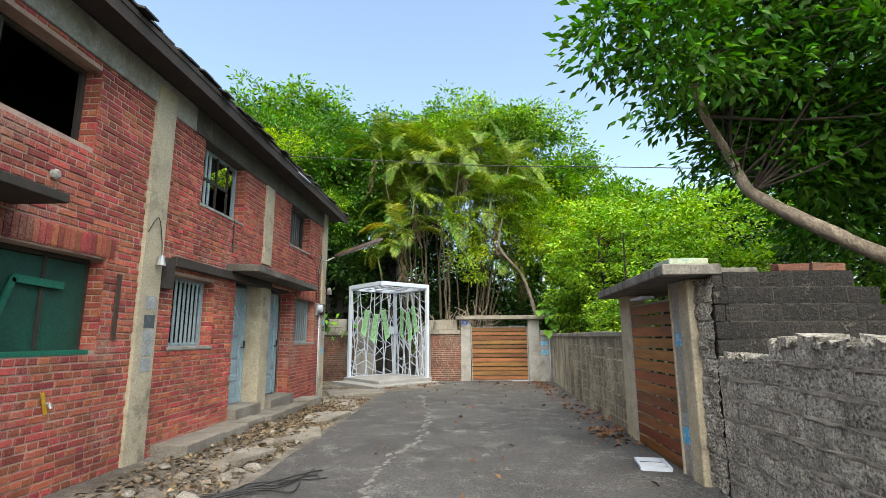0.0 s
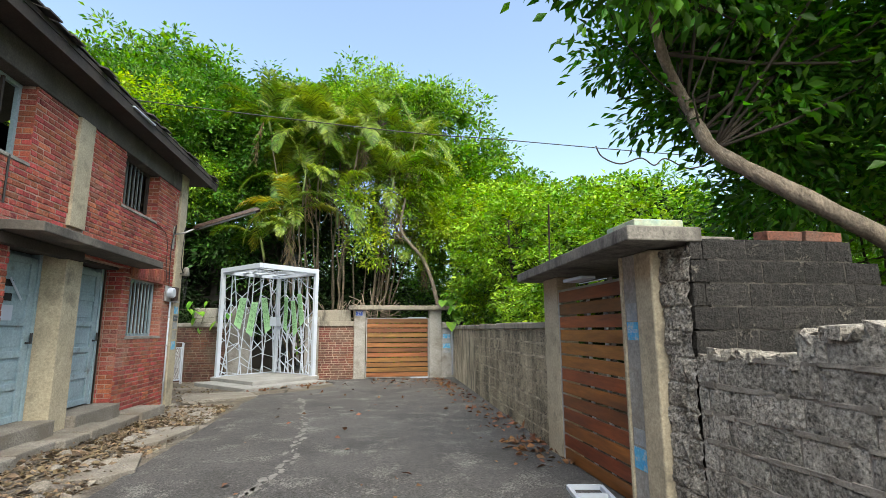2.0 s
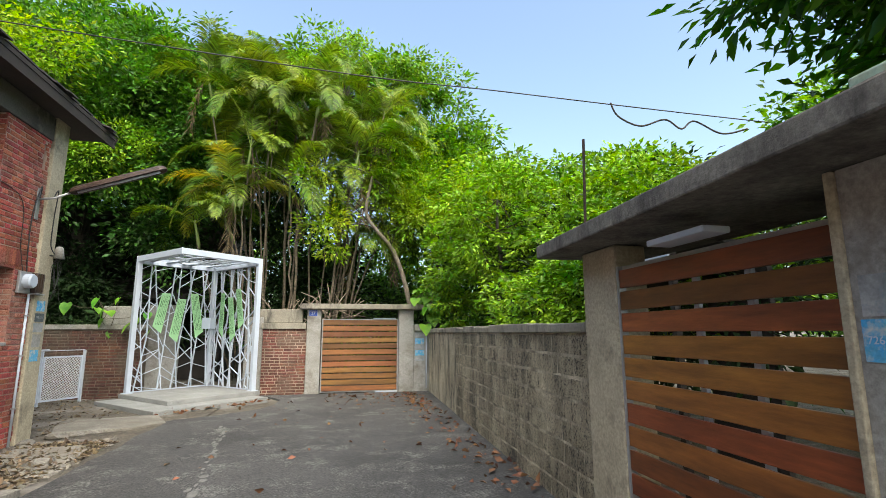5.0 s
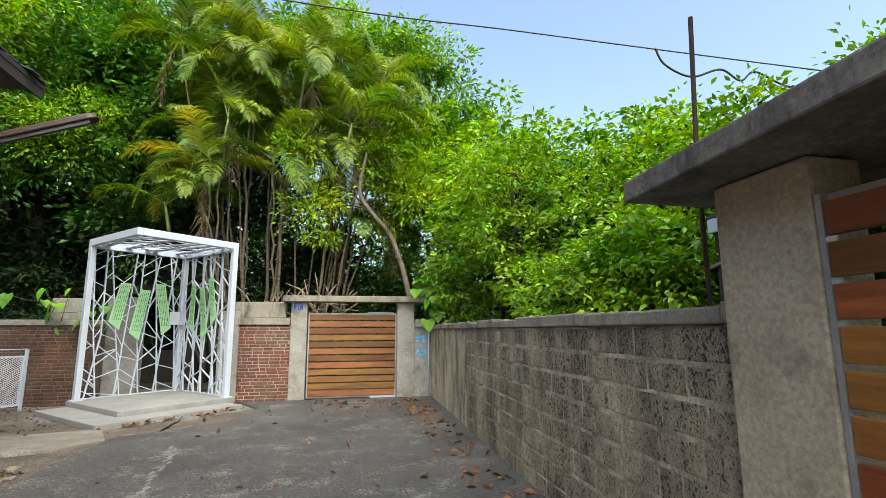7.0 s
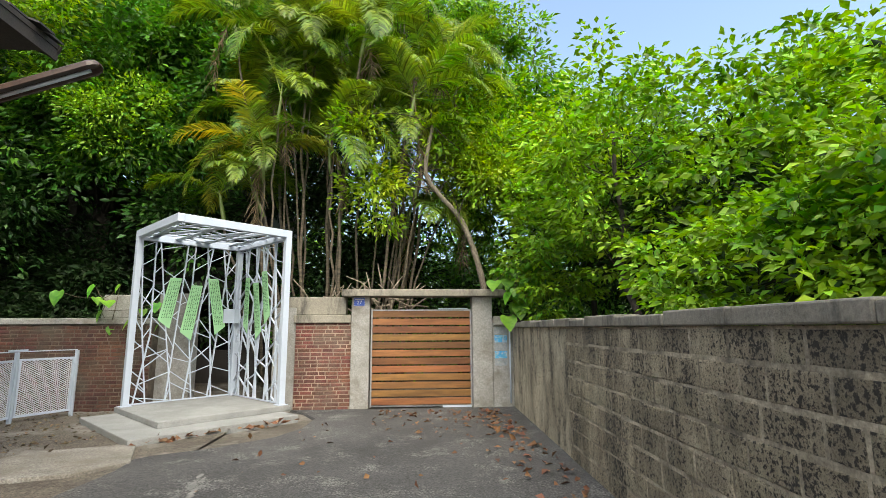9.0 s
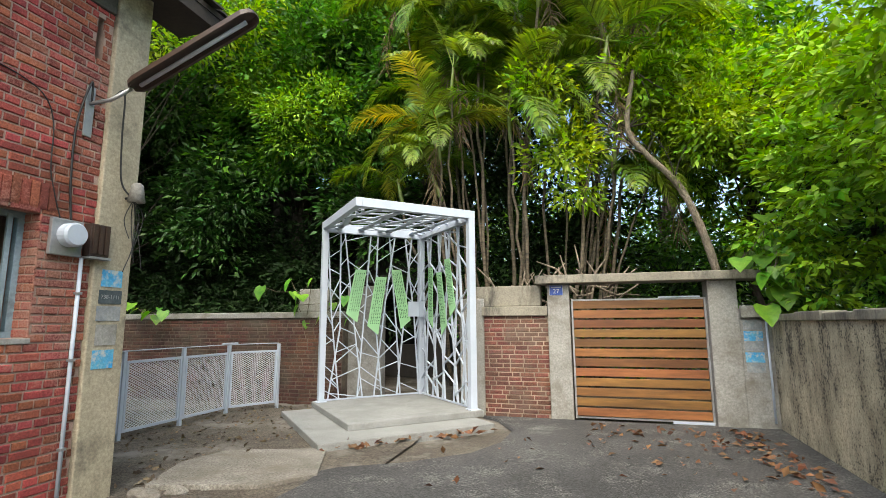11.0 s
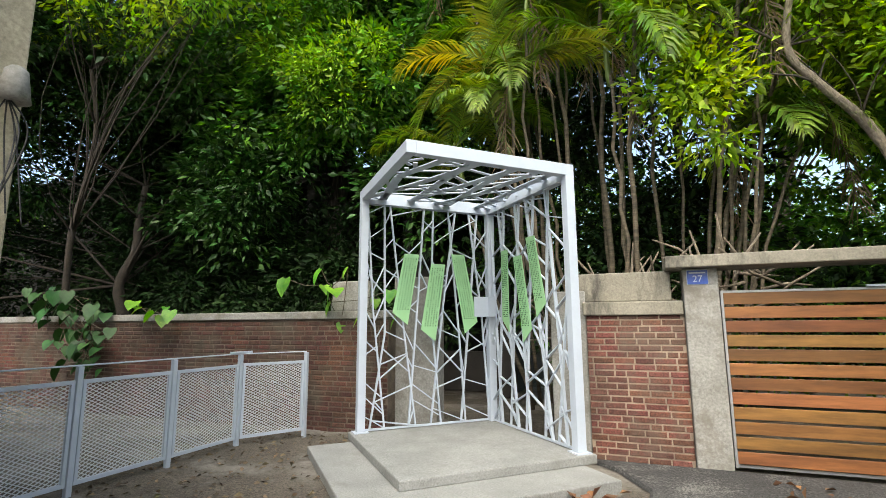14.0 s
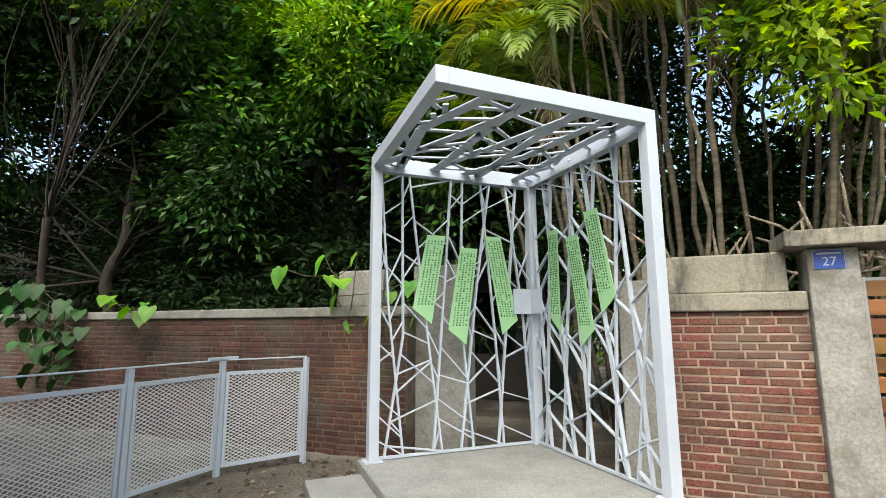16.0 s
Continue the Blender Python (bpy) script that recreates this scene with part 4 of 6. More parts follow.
def tree(name, label, foot, trunk, lobes, clumps, per, spread, leaf, material, bark, seed, radius=0.14, twigs=30, flat=0.6, inner=0.45, tip=None, aspect=0.42):
    """A tree: tapered trunk through the given points, limbs out to the leaf clumps, a crown of single leaves."""
    rng = np.random.default_rng(seed)
    random.seed(seed)
    t = thing(name, label, "tree")
    pts, head, c = crown_points(lobes, clumps, per, spread, rng, flat, inner)
    keep = pts[:, 2] > 0.05
    pts, head = pts[keep], head[keep]
    ln = leaf * rng.uniform(0.6, 1.25, len(pts))
    me = leaf_mesh("crown", pts, ln, ln * aspect * rng.uniform(0.8, 1.2, len(pts)), head, material)
    ob = new("crown", me)
    ob.parent = t
    if trunk:
        g = Geo()
        k = len(trunk)
        fine, rad = [], []
        P = [Vector(p) for p in trunk]
        for i in range(k - 1):
            p0, p1, p2, p3 = P[max(i - 1, 0)], P[i], P[i + 1], P[min(i + 2, k - 1)]
            for q in range(5 + (i == k - 2)):
                f = q / 5
                fine.append(0.5 * (2 * p1 + (p2 - p0) * f + (2 * p0 - 5 * p1 + 4 * p2 - p3) * f * f + (3 * p1 - p0 - 3 * p2 + p3) * f ** 3))
                rad.append(radius * (1 - 0.55 * (i + f) / (k - 1)) * (1 + 0.09 * random.uniform(-1, 1)))
        g.tube(fine, rad, 12)
        part("trunk", g, bark, t, "", smooth=True)
        for i in range(twigs):
            e = Vector(c[rng.integers(len(c))])
            s = Vector(trunk[int(rng.integers(k // 2, k))])
            mid = s.lerp(e, 0.5) + Vector(rng.normal(size=3)) * 0.14 * (e - s).length + Vector((0, 0, 0.05 * (e - s).length))
            r0 = min(radius * rng.uniform(0.10, 0.24), 0.032)
            steps = (0, 0.2, 0.4, 0.6, 0.8, 1.0)
            line = [s.lerp(mid, a).lerp(mid.lerp(e, a), a) for a in steps]
            part("limb", Geo().tube(line, [r0 * (1 - 0.8 * a) for a in steps], 6), M_DARKBARK, t, smooth=True)
    return t


def bent(a, b, n=6, wob=0.15, seed=0):
    rng = random.Random(seed)
    a, b = Vector(a), Vector(b)
    return [a.lerp(b, i / n) + (Vector((rng.uniform(-wob, wob), rng.uniform(-wob, wob), 0)) if 0 < i < n else Vector()) for i in range(n + 1)]


# overhanging tree by the side gate
tree("overhanging_tree", "leaning pale-barked tree with glossy dark leaves over the block wall", None,
     [(6.5, 6.0, 0.0), (5.9, 5.75, 1.3), (4.95, 5.45, 2.08), (4.25, 5.5, 2.5), (3.75, 5.8, 2.95), (3.5, 6.0, 3.25), (3.42, 6.05, 3.45), (3.4, 6.2, 3.8), (3.1, 6.1, 4.3), (2.8, 5.8, 4.8)],
     [(4.9, 6.2, 5.4, 2.3, 1.6, 1.7), (2.5, 5.45, 5.2, 1.1, 0.7, 1.2), (6.3, 5.4, 4.6, 1.9, 1.4, 1.6), (4.0, 5.6, 6.6, 2.4, 1.4, 1.2), (6.0, 7.4, 3.7, 1.6, 1.2, 1.2), (4.5, 6.5, 4.1, 1.2, 0.8, 0.9), (4.4, 7.0, 4.7, 1.4, 0.8, 1.0)],
     860, 52, 0.2, 0.16, M_LEAF_NEAR, M_BARK, 3, 0.10, 34, inner=0.3)

# tall dark trees behind the garden wall
shade = tree("shade_tree", "tall dark evergreen tree behind the garden wall", None, bent((-7.6, 21.5, 0), (-7.4, 21.5, 8.5), seed=1),
     [(-7.8, 21.0, 8.6, 3.4, 2.6, 3.2), (-6.3, 19.9, 6.5, 2.2, 1.3, 1.3), (-5.0, 21.4, 8.8, 2.6, 2.2, 2.6)],
     760, 80, 0.25, 0.2, M_LEAF_DARK, M_DARKBARK, 4, 0.3, 40)
tree("shade_tree", "tall dark evergreen tree far behind the house", None, bent((-12.5, 27, 0), (-12, 27, 11), seed=2),
     [(-12.0, 27, 12.5, 3.6, 3.0, 4.2), (-9.5, 28, 13.2, 2.6, 2.5, 3.6), (-15, 25, 11, 3, 3, 4)],
     560, 70, 0.32, 0.3, M_LEAF_MID, M_DARKBARK, 5, 0.35, 40)
tree("broadleaf_tree", "bright green broadleaf tree behind the palms", None, bent((-4.2, 24, 0), (-4.0, 24, 8), seed=3),
     [(-4.5, 23.6, 9.5, 2.6, 2.2, 3.0), (-1.5, 25.0, 11.4, 3.0, 2.2, 2.6), (-6.0, 23.0, 7.4, 2.0, 1.8, 2.2)],
     430, 75, 0.26, 0.26, M_LEAF_MID, M_DARKBARK, 6, 0.25, 40)
tree("broadleaf_tree", "light green spreading tree behind the palms", None, bent((2.8, 25, 0), (2.8, 25, 8), seed=4),
     [(2.6, 25, 10.6, 3.4, 2.4, 2.8), (5.4, 25.5, 8.6, 2.6, 2.2, 2.4)],
     340, 80, 0.26, 0.26, M_LEAF_MID, M_DARKBARK, 7, 0.25, 40)
tree("broadleaf_tree", "rounded green tree in the gardens beyond the wall", None, bent((8.5, 28, 0), (8.5, 28, 6), seed=5),
     [(8.2, 28, 8.0, 2.8, 2.4, 2.8), (11.5, 27, 6.8, 3.2, 2.4, 2.6), (15, 25, 6.6, 3.6, 2.6, 3.0)],
     420, 70, 0.3, 0.3, M_LEAF_MID, M_DARKBARK, 8, 0.25, 30)
tree("sapling", "light yellow-green sapling behind the block wall", None, bent((4.2, 14.5, 0), (4.0, 14.8, 4.5), seed=6),
     [(4.1, 15.0, 3.9, 1.3, 1.5, 1.9), (3.7, 17.2, 3.2, 1.0, 1.2, 1.5), (5.6, 13.6, 3.6, 1.5, 1.4, 1.9)],
     290, 64, 0.17, 0.14, M_LEAF_LIGHT, M_DARKBARK, 9, 0.06, 30, flat=0.32, inner=0.6, aspect=0.52)
tree("sapling", "light green sapling further behind the block wall", None, bent((5.2, 19.5, 0), (5.4, 19.5, 5.5), seed=7),
     [(5.2, 19.6, 5.2, 2.0, 1.4, 1.9), (3.0, 20.6, 5.4, 1.8, 1.0, 2.0), (7.6, 18.0, 4.6, 2.0, 1.4, 2.0), (7.6, 14.5, 4.2, 1.8, 1.6, 1.8)],
     330, 64, 0.2, 0.17, M_LEAF_LIGHT, M_DARKBARK, 10, 0.08, 40, flat=0.32, inner=0.6, aspect=0.52)
tree("bush", "low bright green bush over the block wall", None, bent((3.6, 11.5, 0), (3.7, 11.6, 1.8), seed=8),
     [(3.8, 11.4, 2.0, 0.9, 1.6, 0.7), (3.7, 10.3, 2.0, 0.7, 0.8, 0.6), (5.0, 10.2, 2.6, 1.2, 1.6, 1.2)],
     330, 60, 0.14, 0.095, M_LEAF_LIGHT, M_DARKBARK, 11, 0.05, 20, flat=0.35, inner=0.5, aspect=0.55)
tree("undergrowth", "dark undergrowth in the shade behind the garden wall", None, None,
     [(-1.0, 21.8, 2.4, 3.0, 1.2, 2.2), (3.2, 21.4, 2.4, 2.5, 1.3, 2.0), (8, 21, 2.8, 3.5, 2.0, 2.6), (1.5, 26.5, 2.4, 4.0, 1.0, 3.2), (8.5, 25.5, 2.8, 4.5, 1.0, 3.4), (2.2, 22.6, 2.0, 2.6, 0.7, 1.9)],
     820, 80, 0.3, 0.17, M_LEAF_DARK, M_DARKBARK, 12)
# added dark leaf cores: the shaded gaps of the light crowns, done in colour
tree("dark_crown_cores", "dark leaf cores added inside the sapling and bush crowns as shaded gaps", None, bent((5.0, 16.5, 0), (5.0, 16.5, 2.2), seed=41),
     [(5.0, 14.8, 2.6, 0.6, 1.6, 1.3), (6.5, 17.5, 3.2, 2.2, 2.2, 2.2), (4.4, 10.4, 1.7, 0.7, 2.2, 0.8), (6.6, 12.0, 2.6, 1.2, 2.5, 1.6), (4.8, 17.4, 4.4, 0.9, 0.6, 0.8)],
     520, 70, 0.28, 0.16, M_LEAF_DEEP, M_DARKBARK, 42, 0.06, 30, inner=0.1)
# leaf colour already holds the shade behind the canes
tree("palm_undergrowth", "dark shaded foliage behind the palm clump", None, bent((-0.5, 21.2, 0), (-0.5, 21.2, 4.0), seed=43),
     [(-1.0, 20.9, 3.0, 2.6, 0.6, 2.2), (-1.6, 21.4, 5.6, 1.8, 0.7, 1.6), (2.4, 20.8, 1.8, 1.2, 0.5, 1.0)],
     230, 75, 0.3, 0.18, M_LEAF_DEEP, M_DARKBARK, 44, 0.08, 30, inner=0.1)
tree("dark_hedge", "dense dark trees behind the block wall", None, bent((8.5, 8.5, 0), (8.5, 8.5, 4), seed=9),
     [(8.8, 8.6, 3.2, 2.2, 2.0, 2.4), (11, 11.5, 4.5, 2.4, 2.4, 3.2), (10, 5.5, 3.4, 2.2, 2.2, 2.8)],
     400, 80, 0.28, 0.18, M_LEAF_MID, M_DARKBARK, 13, 0.14, 30)

# ---- palm clump ----
def palm(foot, top, seed, fronds=8, size=1.7, dry=2, leaf=None):
    rng = random.Random(seed)
    p = thing("areca_palm", "slender areca palm cane with arching yellow-green fronds", "palm", "palm clump behind the wall")
    foot, top = Vector(foot), Vector(top)
    mid = foot.lerp(top, 0.55) + Vector((rng.uniform(-0.55, 0.55), rng.uniform(-0.25, 0.25), 0))
    r0 = rng.uniform(0.026, 0.046)
    n = 12
    pts = [foot.lerp(mid, i / n).lerp(mid.lerp(top, i / n), i / n) for i in range(n + 1)]
    for q in pts[2:-2]:
        q += Vector((rng.uniform(-0.05, 0.05), rng.uniform(-0.04, 0.04), 0))
    part("trunk", Geo().tube(pts, [r0 * (1 - 0.3 * i / n) for i in range(n + 1)], 7), M_CANE, p, "ringed palm cane", smooth=True)
    ax = (pts[-1] - pts[-2]).normalized()
    part("crownshaft", Geo().tube([top - ax * 0.75, top - ax * 0.6, top - ax * 0.25, top + ax * 0.1], [r0 * 0.8, r0 * 1.35, r0 * 1.1, r0 * 0.5], 8), M_SHAFT, p, "smooth yellow-green crownshaft", smooth=True)
    for dead in (False, True):
        g = Geo()
        for k in range(dry if dead else fronds):
            az = rng.uniform(0, 2 * math.pi)
            el = radians(rng.uniform(-84, -55) if dead else rng.uniform(5, 80))
            ln = size * rng.uniform(0.75, 1.15) * (0.8 if dead else 1)
            out = Vector((math.cos(az), math.sin(az), 0))
            q, d = top.copy(), out * math.cos(el) + Vector((0, 0, math.sin(el)))
            line = [q.copy()]
            bend = rng.uniform(0.10, 0.30)
            for i in range(12):
                q = q + d * (ln / 12)
                d = (d + Vector((0, 0, -bend * (0.4 + i / 8)))).normalized()
                line.append(q.copy())
            g.tube(line, [0.014 - 0.001 * i for i in range(13)], 4, False)
            for i in range(2, 12):
                for f in (0.0, 0.25, 0.5, 0.75):
                    a = line[i].lerp(line[i + 1], f)
                    t = (line[i + 1] - line[i]).normalized()
                    s = t.cross(Vector((0, 0, 1)))
                    s = s.normalized() if s.length > 1e-3 else Vector((1, 0, 0))
                    up = s.cross(t)
                    x = (i + f) / 12
                    le = 0.42 * size / 1.7 * math.sin(math.pi * min(0.16 + x * 0.86, 0.98)) ** 0.6 * rng.uniform(0.85, 1.1)
                    for sg in (-1, 1):
                        e = s * sg * 0.8 + t * 0.62 + up * rng.uniform(0.05, 0.35) - Vector((0, 0, 0.2 if not dead else 0.9))
                        e.normalize()
                        if dead:
                            e = (e + Vector((rng.uniform(-0.5, 0.5), rng.uniform(-0.5, 0.5), 0))).normalized()
                            le = 0.42 * rng.uniform(0.4, 1.2)
                        w = t.cross(e).cross(e).normalized() * (0.019 if not dead else 0.010)
                        b = len(g.v)
                        m1 = a + e * le * 0.5 + Vector((0, 0, 0.03))
                        tip = a + e * le - Vector((0, 0, 0.10 * le + rng.uniform(0, 0.06)))
                        g.v += [tuple(a - w * 0.5), tuple(a + w * 0.5), tuple(m1 + w), tuple(tip), tuple(m1 - w)]
                        g.f.append((b, b + 1, b + 2, b + 4))
                        g.f.append((b + 4, b + 2, b + 3))
        part("dry_fronds" if dead else "crown", g, M_FROND_DRY if dead else leaf or M_FROND, p, "brown hanging dead fronds" if dead else "")
    return p


rng = random.Random(77)
for i in range(26):
    a, r = rng.uniform(0, 2 * math.pi), rng.uniform(0.1, 1) ** 0.6
    fx, fy = -0.85 + 1.55 * r * math.cos(a), 19.1 + 0.7 * r * math.sin(a)
    h = (8.8, 7.6, 6.2, 7.9, 5.0)[i % 5] + rng.uniform(-0.7, 0.7)
    palm((fx, fy, 0.3), (fx + 1.25 * r * math.cos(a) + rng.uniform(-0.3, 0.3), fy + 0.6 * r * math.sin(a), h), 200 + i, 8, 2.2, (1, 0, 1)[i % 3])
M_FROND_YELLOW = leaf_mat("yellowing_palm_leaflet", (0.10, 0.20, 0.02), (0.31, 0.24, 0.03), 0.9)
palm((-2.2, 18.6, 0.3), (-2.35, 18.3, 5.4), 301, 8, 2.3, 1, M_FROND_YELLOW)
palm((-1.7, 18.5, 0.3), (-2.0, 18.2, 6.6), 303, 8, 2.2, 1)
palm((-1.9, 18.8, 0.3), (-2.6, 18.4, 4.6), 302, 6, 1.5, 0)

# dead roots and cut stems at the foot of the palms
tangle = thing("dead_stem_tangle", "tangle of dry cut stems at the foot of the palms", "dead wood", kind="stuff")
g = Geo()
for i in range(70):
    x, y = rng.uniform(-1.9, 1.0), rng.uniform(17.95, 18.7)
    z = 1.7 + rng.uniform(-0.4, 0.5)
    d = Vector((rng.uniform(-1, 1), rng.uniform(-0.6, 0.4), rng.uniform(-0.2, 1.1))).normalized() * rng.uniform(0.3, 0.9)
    a = Vector((x, y, z))
    g.tube([a, a + d * 0.5 + Vector((0, 0, rng.uniform(-0.08, 0.08))), a + d], [0.022, 0.018, 0.010], 5)
part("stem_pile", g, M_BARK, tangle, "", smooth=True)

# leaning small tree over the gateway
tree("leaning_tree", "thin leaning tree with sparse yellow-green leaves above the gateway", None,
     [(2.62, 18.55, 0.0), (2.58, 18.55, 1.6), (2.5, 18.53, 2.4), (2.25, 18.45, 3.3), (1.95, 18.4, 3.95), (1.5, 18.2, 4.4), (1.2, 18.1, 4.9), (1.35, 18.0, 5.9)],
     [(0.2, 18.0, 4.5, 0.75, 0.35, 1.0), (1.6, 18.3, 5.7, 1.1, 0.5, 0.8), (2.6, 18.3, 5.0, 0.9, 0.6, 0.8), (-0.3, 17.9, 5.6, 0.5, 0.4, 0.7)],
     130, 34, 0.18, 0.15, M_LEAF_YELLOW, M_BARK, 21, 0.085, 16, inner=0.1)
tree("yellowing_tree", "yellow-green tree behind the block wall", None, bent((3.6, 20.5, 0), (3.7, 20.3, 5), seed=12),
     [(3.4, 19.6, 5.9, 1.6, 1.0, 1.3), (4.6, 17.6, 5.0, 1.5, 0.9, 1.2), (2.2, 20.0, 7.4, 1.3, 0.9, 1.0)],
     170, 66, 0.24, 0.15, M_LEAF_YELLOW, M_DARKBARK, 22, 0.1, 30)
tree("wispy_tree", "tall wispy light green tree behind the palms", None, bent((0.6, 23, 0), (0.4, 23, 10.5), seed=13),
     [(0.4, 23, 12.3, 1.8, 1.0, 1.1), (-1.6, 23, 11.6, 1.2, 0.8, 0.9), (3.2, 23.4, 12.2, 1.6, 1.0, 0.9)],
     170, 55, 0.26, 0.17, M_LEAF_LIGHT, M_DARKBARK, 23, 0.14, 40)
# lobes at x -21 and -13.5 are added to hold back sky light
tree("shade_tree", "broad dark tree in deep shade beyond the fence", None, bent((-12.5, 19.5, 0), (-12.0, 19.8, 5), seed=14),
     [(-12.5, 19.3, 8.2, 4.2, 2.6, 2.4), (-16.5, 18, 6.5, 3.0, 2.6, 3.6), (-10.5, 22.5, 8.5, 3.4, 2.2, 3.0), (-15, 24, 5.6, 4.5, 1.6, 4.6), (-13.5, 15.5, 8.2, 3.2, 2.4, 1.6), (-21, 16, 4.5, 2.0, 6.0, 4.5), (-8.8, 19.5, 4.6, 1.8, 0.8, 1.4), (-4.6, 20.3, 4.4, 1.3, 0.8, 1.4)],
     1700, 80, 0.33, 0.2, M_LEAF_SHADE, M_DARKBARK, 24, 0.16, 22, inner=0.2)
spray = tree("bright_spray", "spray of bright green leaves on the shaded tree", None, None,
     [(-5.9, 19.0, 6.4, 1.2, 0.6, 0.8), (-7.6, 19.2, 7.4, 1.0, 0.6, 0.6)], 60, 70, 0.2, 0.14, M_LEAF_LIGHT, M_DARKBARK, 25)
for o in list(spray.children):
    o.parent = shade
bpy.data.objects.remove(spray)
tree("yellowing_tree", "thin yellow-green tree crown over the mesh fence", None, bent((-12.2, 18.4, 0), (-11.0, 17.6, 6.8), seed=15),
     [(-9.6, 17.2, 8.2, 3.0, 1.4, 1.1), (-7.2, 18.0, 8.8, 1.6, 1.0, 0.8)], 130, 34, 0.26, 0.16, M_LEAF_YELLOW, M_DARKBARK, 28, 0.09, 34, inner=0.2)
tree("far_woods", "dense far green woods closing the view", None, None,
     [(-30, 36, 5, 12, 4, 7), (-12, 38, 6, 12, 4, 8), (4, 36, 3.5, 10, 3, 4), (20, 36, 4.5, 12, 4, 5), (34, 24, 4.5, 8, 12, 5), (22, 14, 4, 5, 8, 4.5), (-32, 16, 6, 8, 14, 8), (20, 0, 4, 5, 9, 4)],
     1500, 50, 0.9, 0.5, M_LEAF_MID, M_DARKBARK, 26)["kind"] = "stuff"

# shade is in the leaf colour; the high lobe is added to block sky
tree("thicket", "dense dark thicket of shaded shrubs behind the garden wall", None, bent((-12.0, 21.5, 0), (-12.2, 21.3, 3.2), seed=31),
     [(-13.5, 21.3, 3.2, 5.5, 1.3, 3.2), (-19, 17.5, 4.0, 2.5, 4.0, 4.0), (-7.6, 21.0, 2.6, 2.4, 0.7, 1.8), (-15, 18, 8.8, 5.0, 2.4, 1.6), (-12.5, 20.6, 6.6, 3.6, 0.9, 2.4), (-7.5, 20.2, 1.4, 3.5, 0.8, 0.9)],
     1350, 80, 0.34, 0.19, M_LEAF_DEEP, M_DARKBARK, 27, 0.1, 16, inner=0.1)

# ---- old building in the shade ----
# grey render taken very dark: the deep tree shade is in this colour
M_OLDHOUSE = mat("shaded_render", (0.06, 0.055, 0.05), (0.04, 0.037, 0.034), 1.0, 0.95, 0.4, 30, 0.3, stain=(0.05, 0.045, 0.04), stain_scale=1.5, stain_at=0.5)
old = thing("abandoned_house", "abandoned two-storey concrete house among the trees, tree shade in its colour", "house")
g = Geo()
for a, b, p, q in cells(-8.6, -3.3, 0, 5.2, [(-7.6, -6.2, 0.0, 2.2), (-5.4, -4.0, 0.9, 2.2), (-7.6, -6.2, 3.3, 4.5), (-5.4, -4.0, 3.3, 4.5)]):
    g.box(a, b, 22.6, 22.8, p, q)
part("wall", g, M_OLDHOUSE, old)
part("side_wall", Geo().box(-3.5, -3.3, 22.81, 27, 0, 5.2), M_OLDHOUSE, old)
# added near-black backing that closes sky gaps behind the thicket
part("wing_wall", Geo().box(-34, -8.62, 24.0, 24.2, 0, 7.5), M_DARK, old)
# painted near-black so the window openings look unlit
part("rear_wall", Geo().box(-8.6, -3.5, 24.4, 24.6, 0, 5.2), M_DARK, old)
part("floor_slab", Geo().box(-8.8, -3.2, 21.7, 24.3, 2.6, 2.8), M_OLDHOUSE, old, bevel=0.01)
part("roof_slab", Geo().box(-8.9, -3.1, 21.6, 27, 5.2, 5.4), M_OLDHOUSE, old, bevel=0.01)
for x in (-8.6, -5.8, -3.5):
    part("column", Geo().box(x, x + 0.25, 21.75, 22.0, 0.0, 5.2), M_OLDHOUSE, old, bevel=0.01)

# ---- climbing plants with large leaves ----
HEART = [(0, 0), (0.30, -0.12), (0.52, 0.10), (0.50, 0.45), (0.28, 0.80), (0, 1.12), (-0.28, 0.80), (-0.50, 0.45), (-0.52, 0.10), (-0.30, -0.12)]
M_POTHOS = mat("pothos_leaf", (0.07, 0.24, 0.02), (0.16, 0.36, 0.03), 6, 0.5, 0.05, 20, 0.15, "object", 0.35, translucent=0.3, stain=(0.42, 0.42, 0.10), stain_scale=9, stain_at=0.66)


# darker copy of the pothos leaf, with the shade mixed into its green
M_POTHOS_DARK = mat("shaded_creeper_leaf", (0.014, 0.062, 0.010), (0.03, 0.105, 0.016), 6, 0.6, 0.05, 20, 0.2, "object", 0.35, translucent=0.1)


def big_leaf(parent, at, heading, size, seed, material=None):
    g = Geo()
    r = random.Random(seed)
    for x, y in [(0, 0.4), *HEART]:
        g.v.append((x, y, -0.18 * y * y + 0.22 * abs(x) + r.uniform(-0.02, 0.02)))
    g.f = [(0, 1 + i, 1 + (i + 1) % 10) for i in range(10)]
    ob = part("leaf", g, material or M_POTHOS, parent, smooth=True)
    h = Vector(heading).normalized()
    ob.matrix_world = Matrix.Translation(at) @ h.to_track_quat("Y", "Z").to_matrix().to_4x4() @ Matrix.Scale(size, 4)


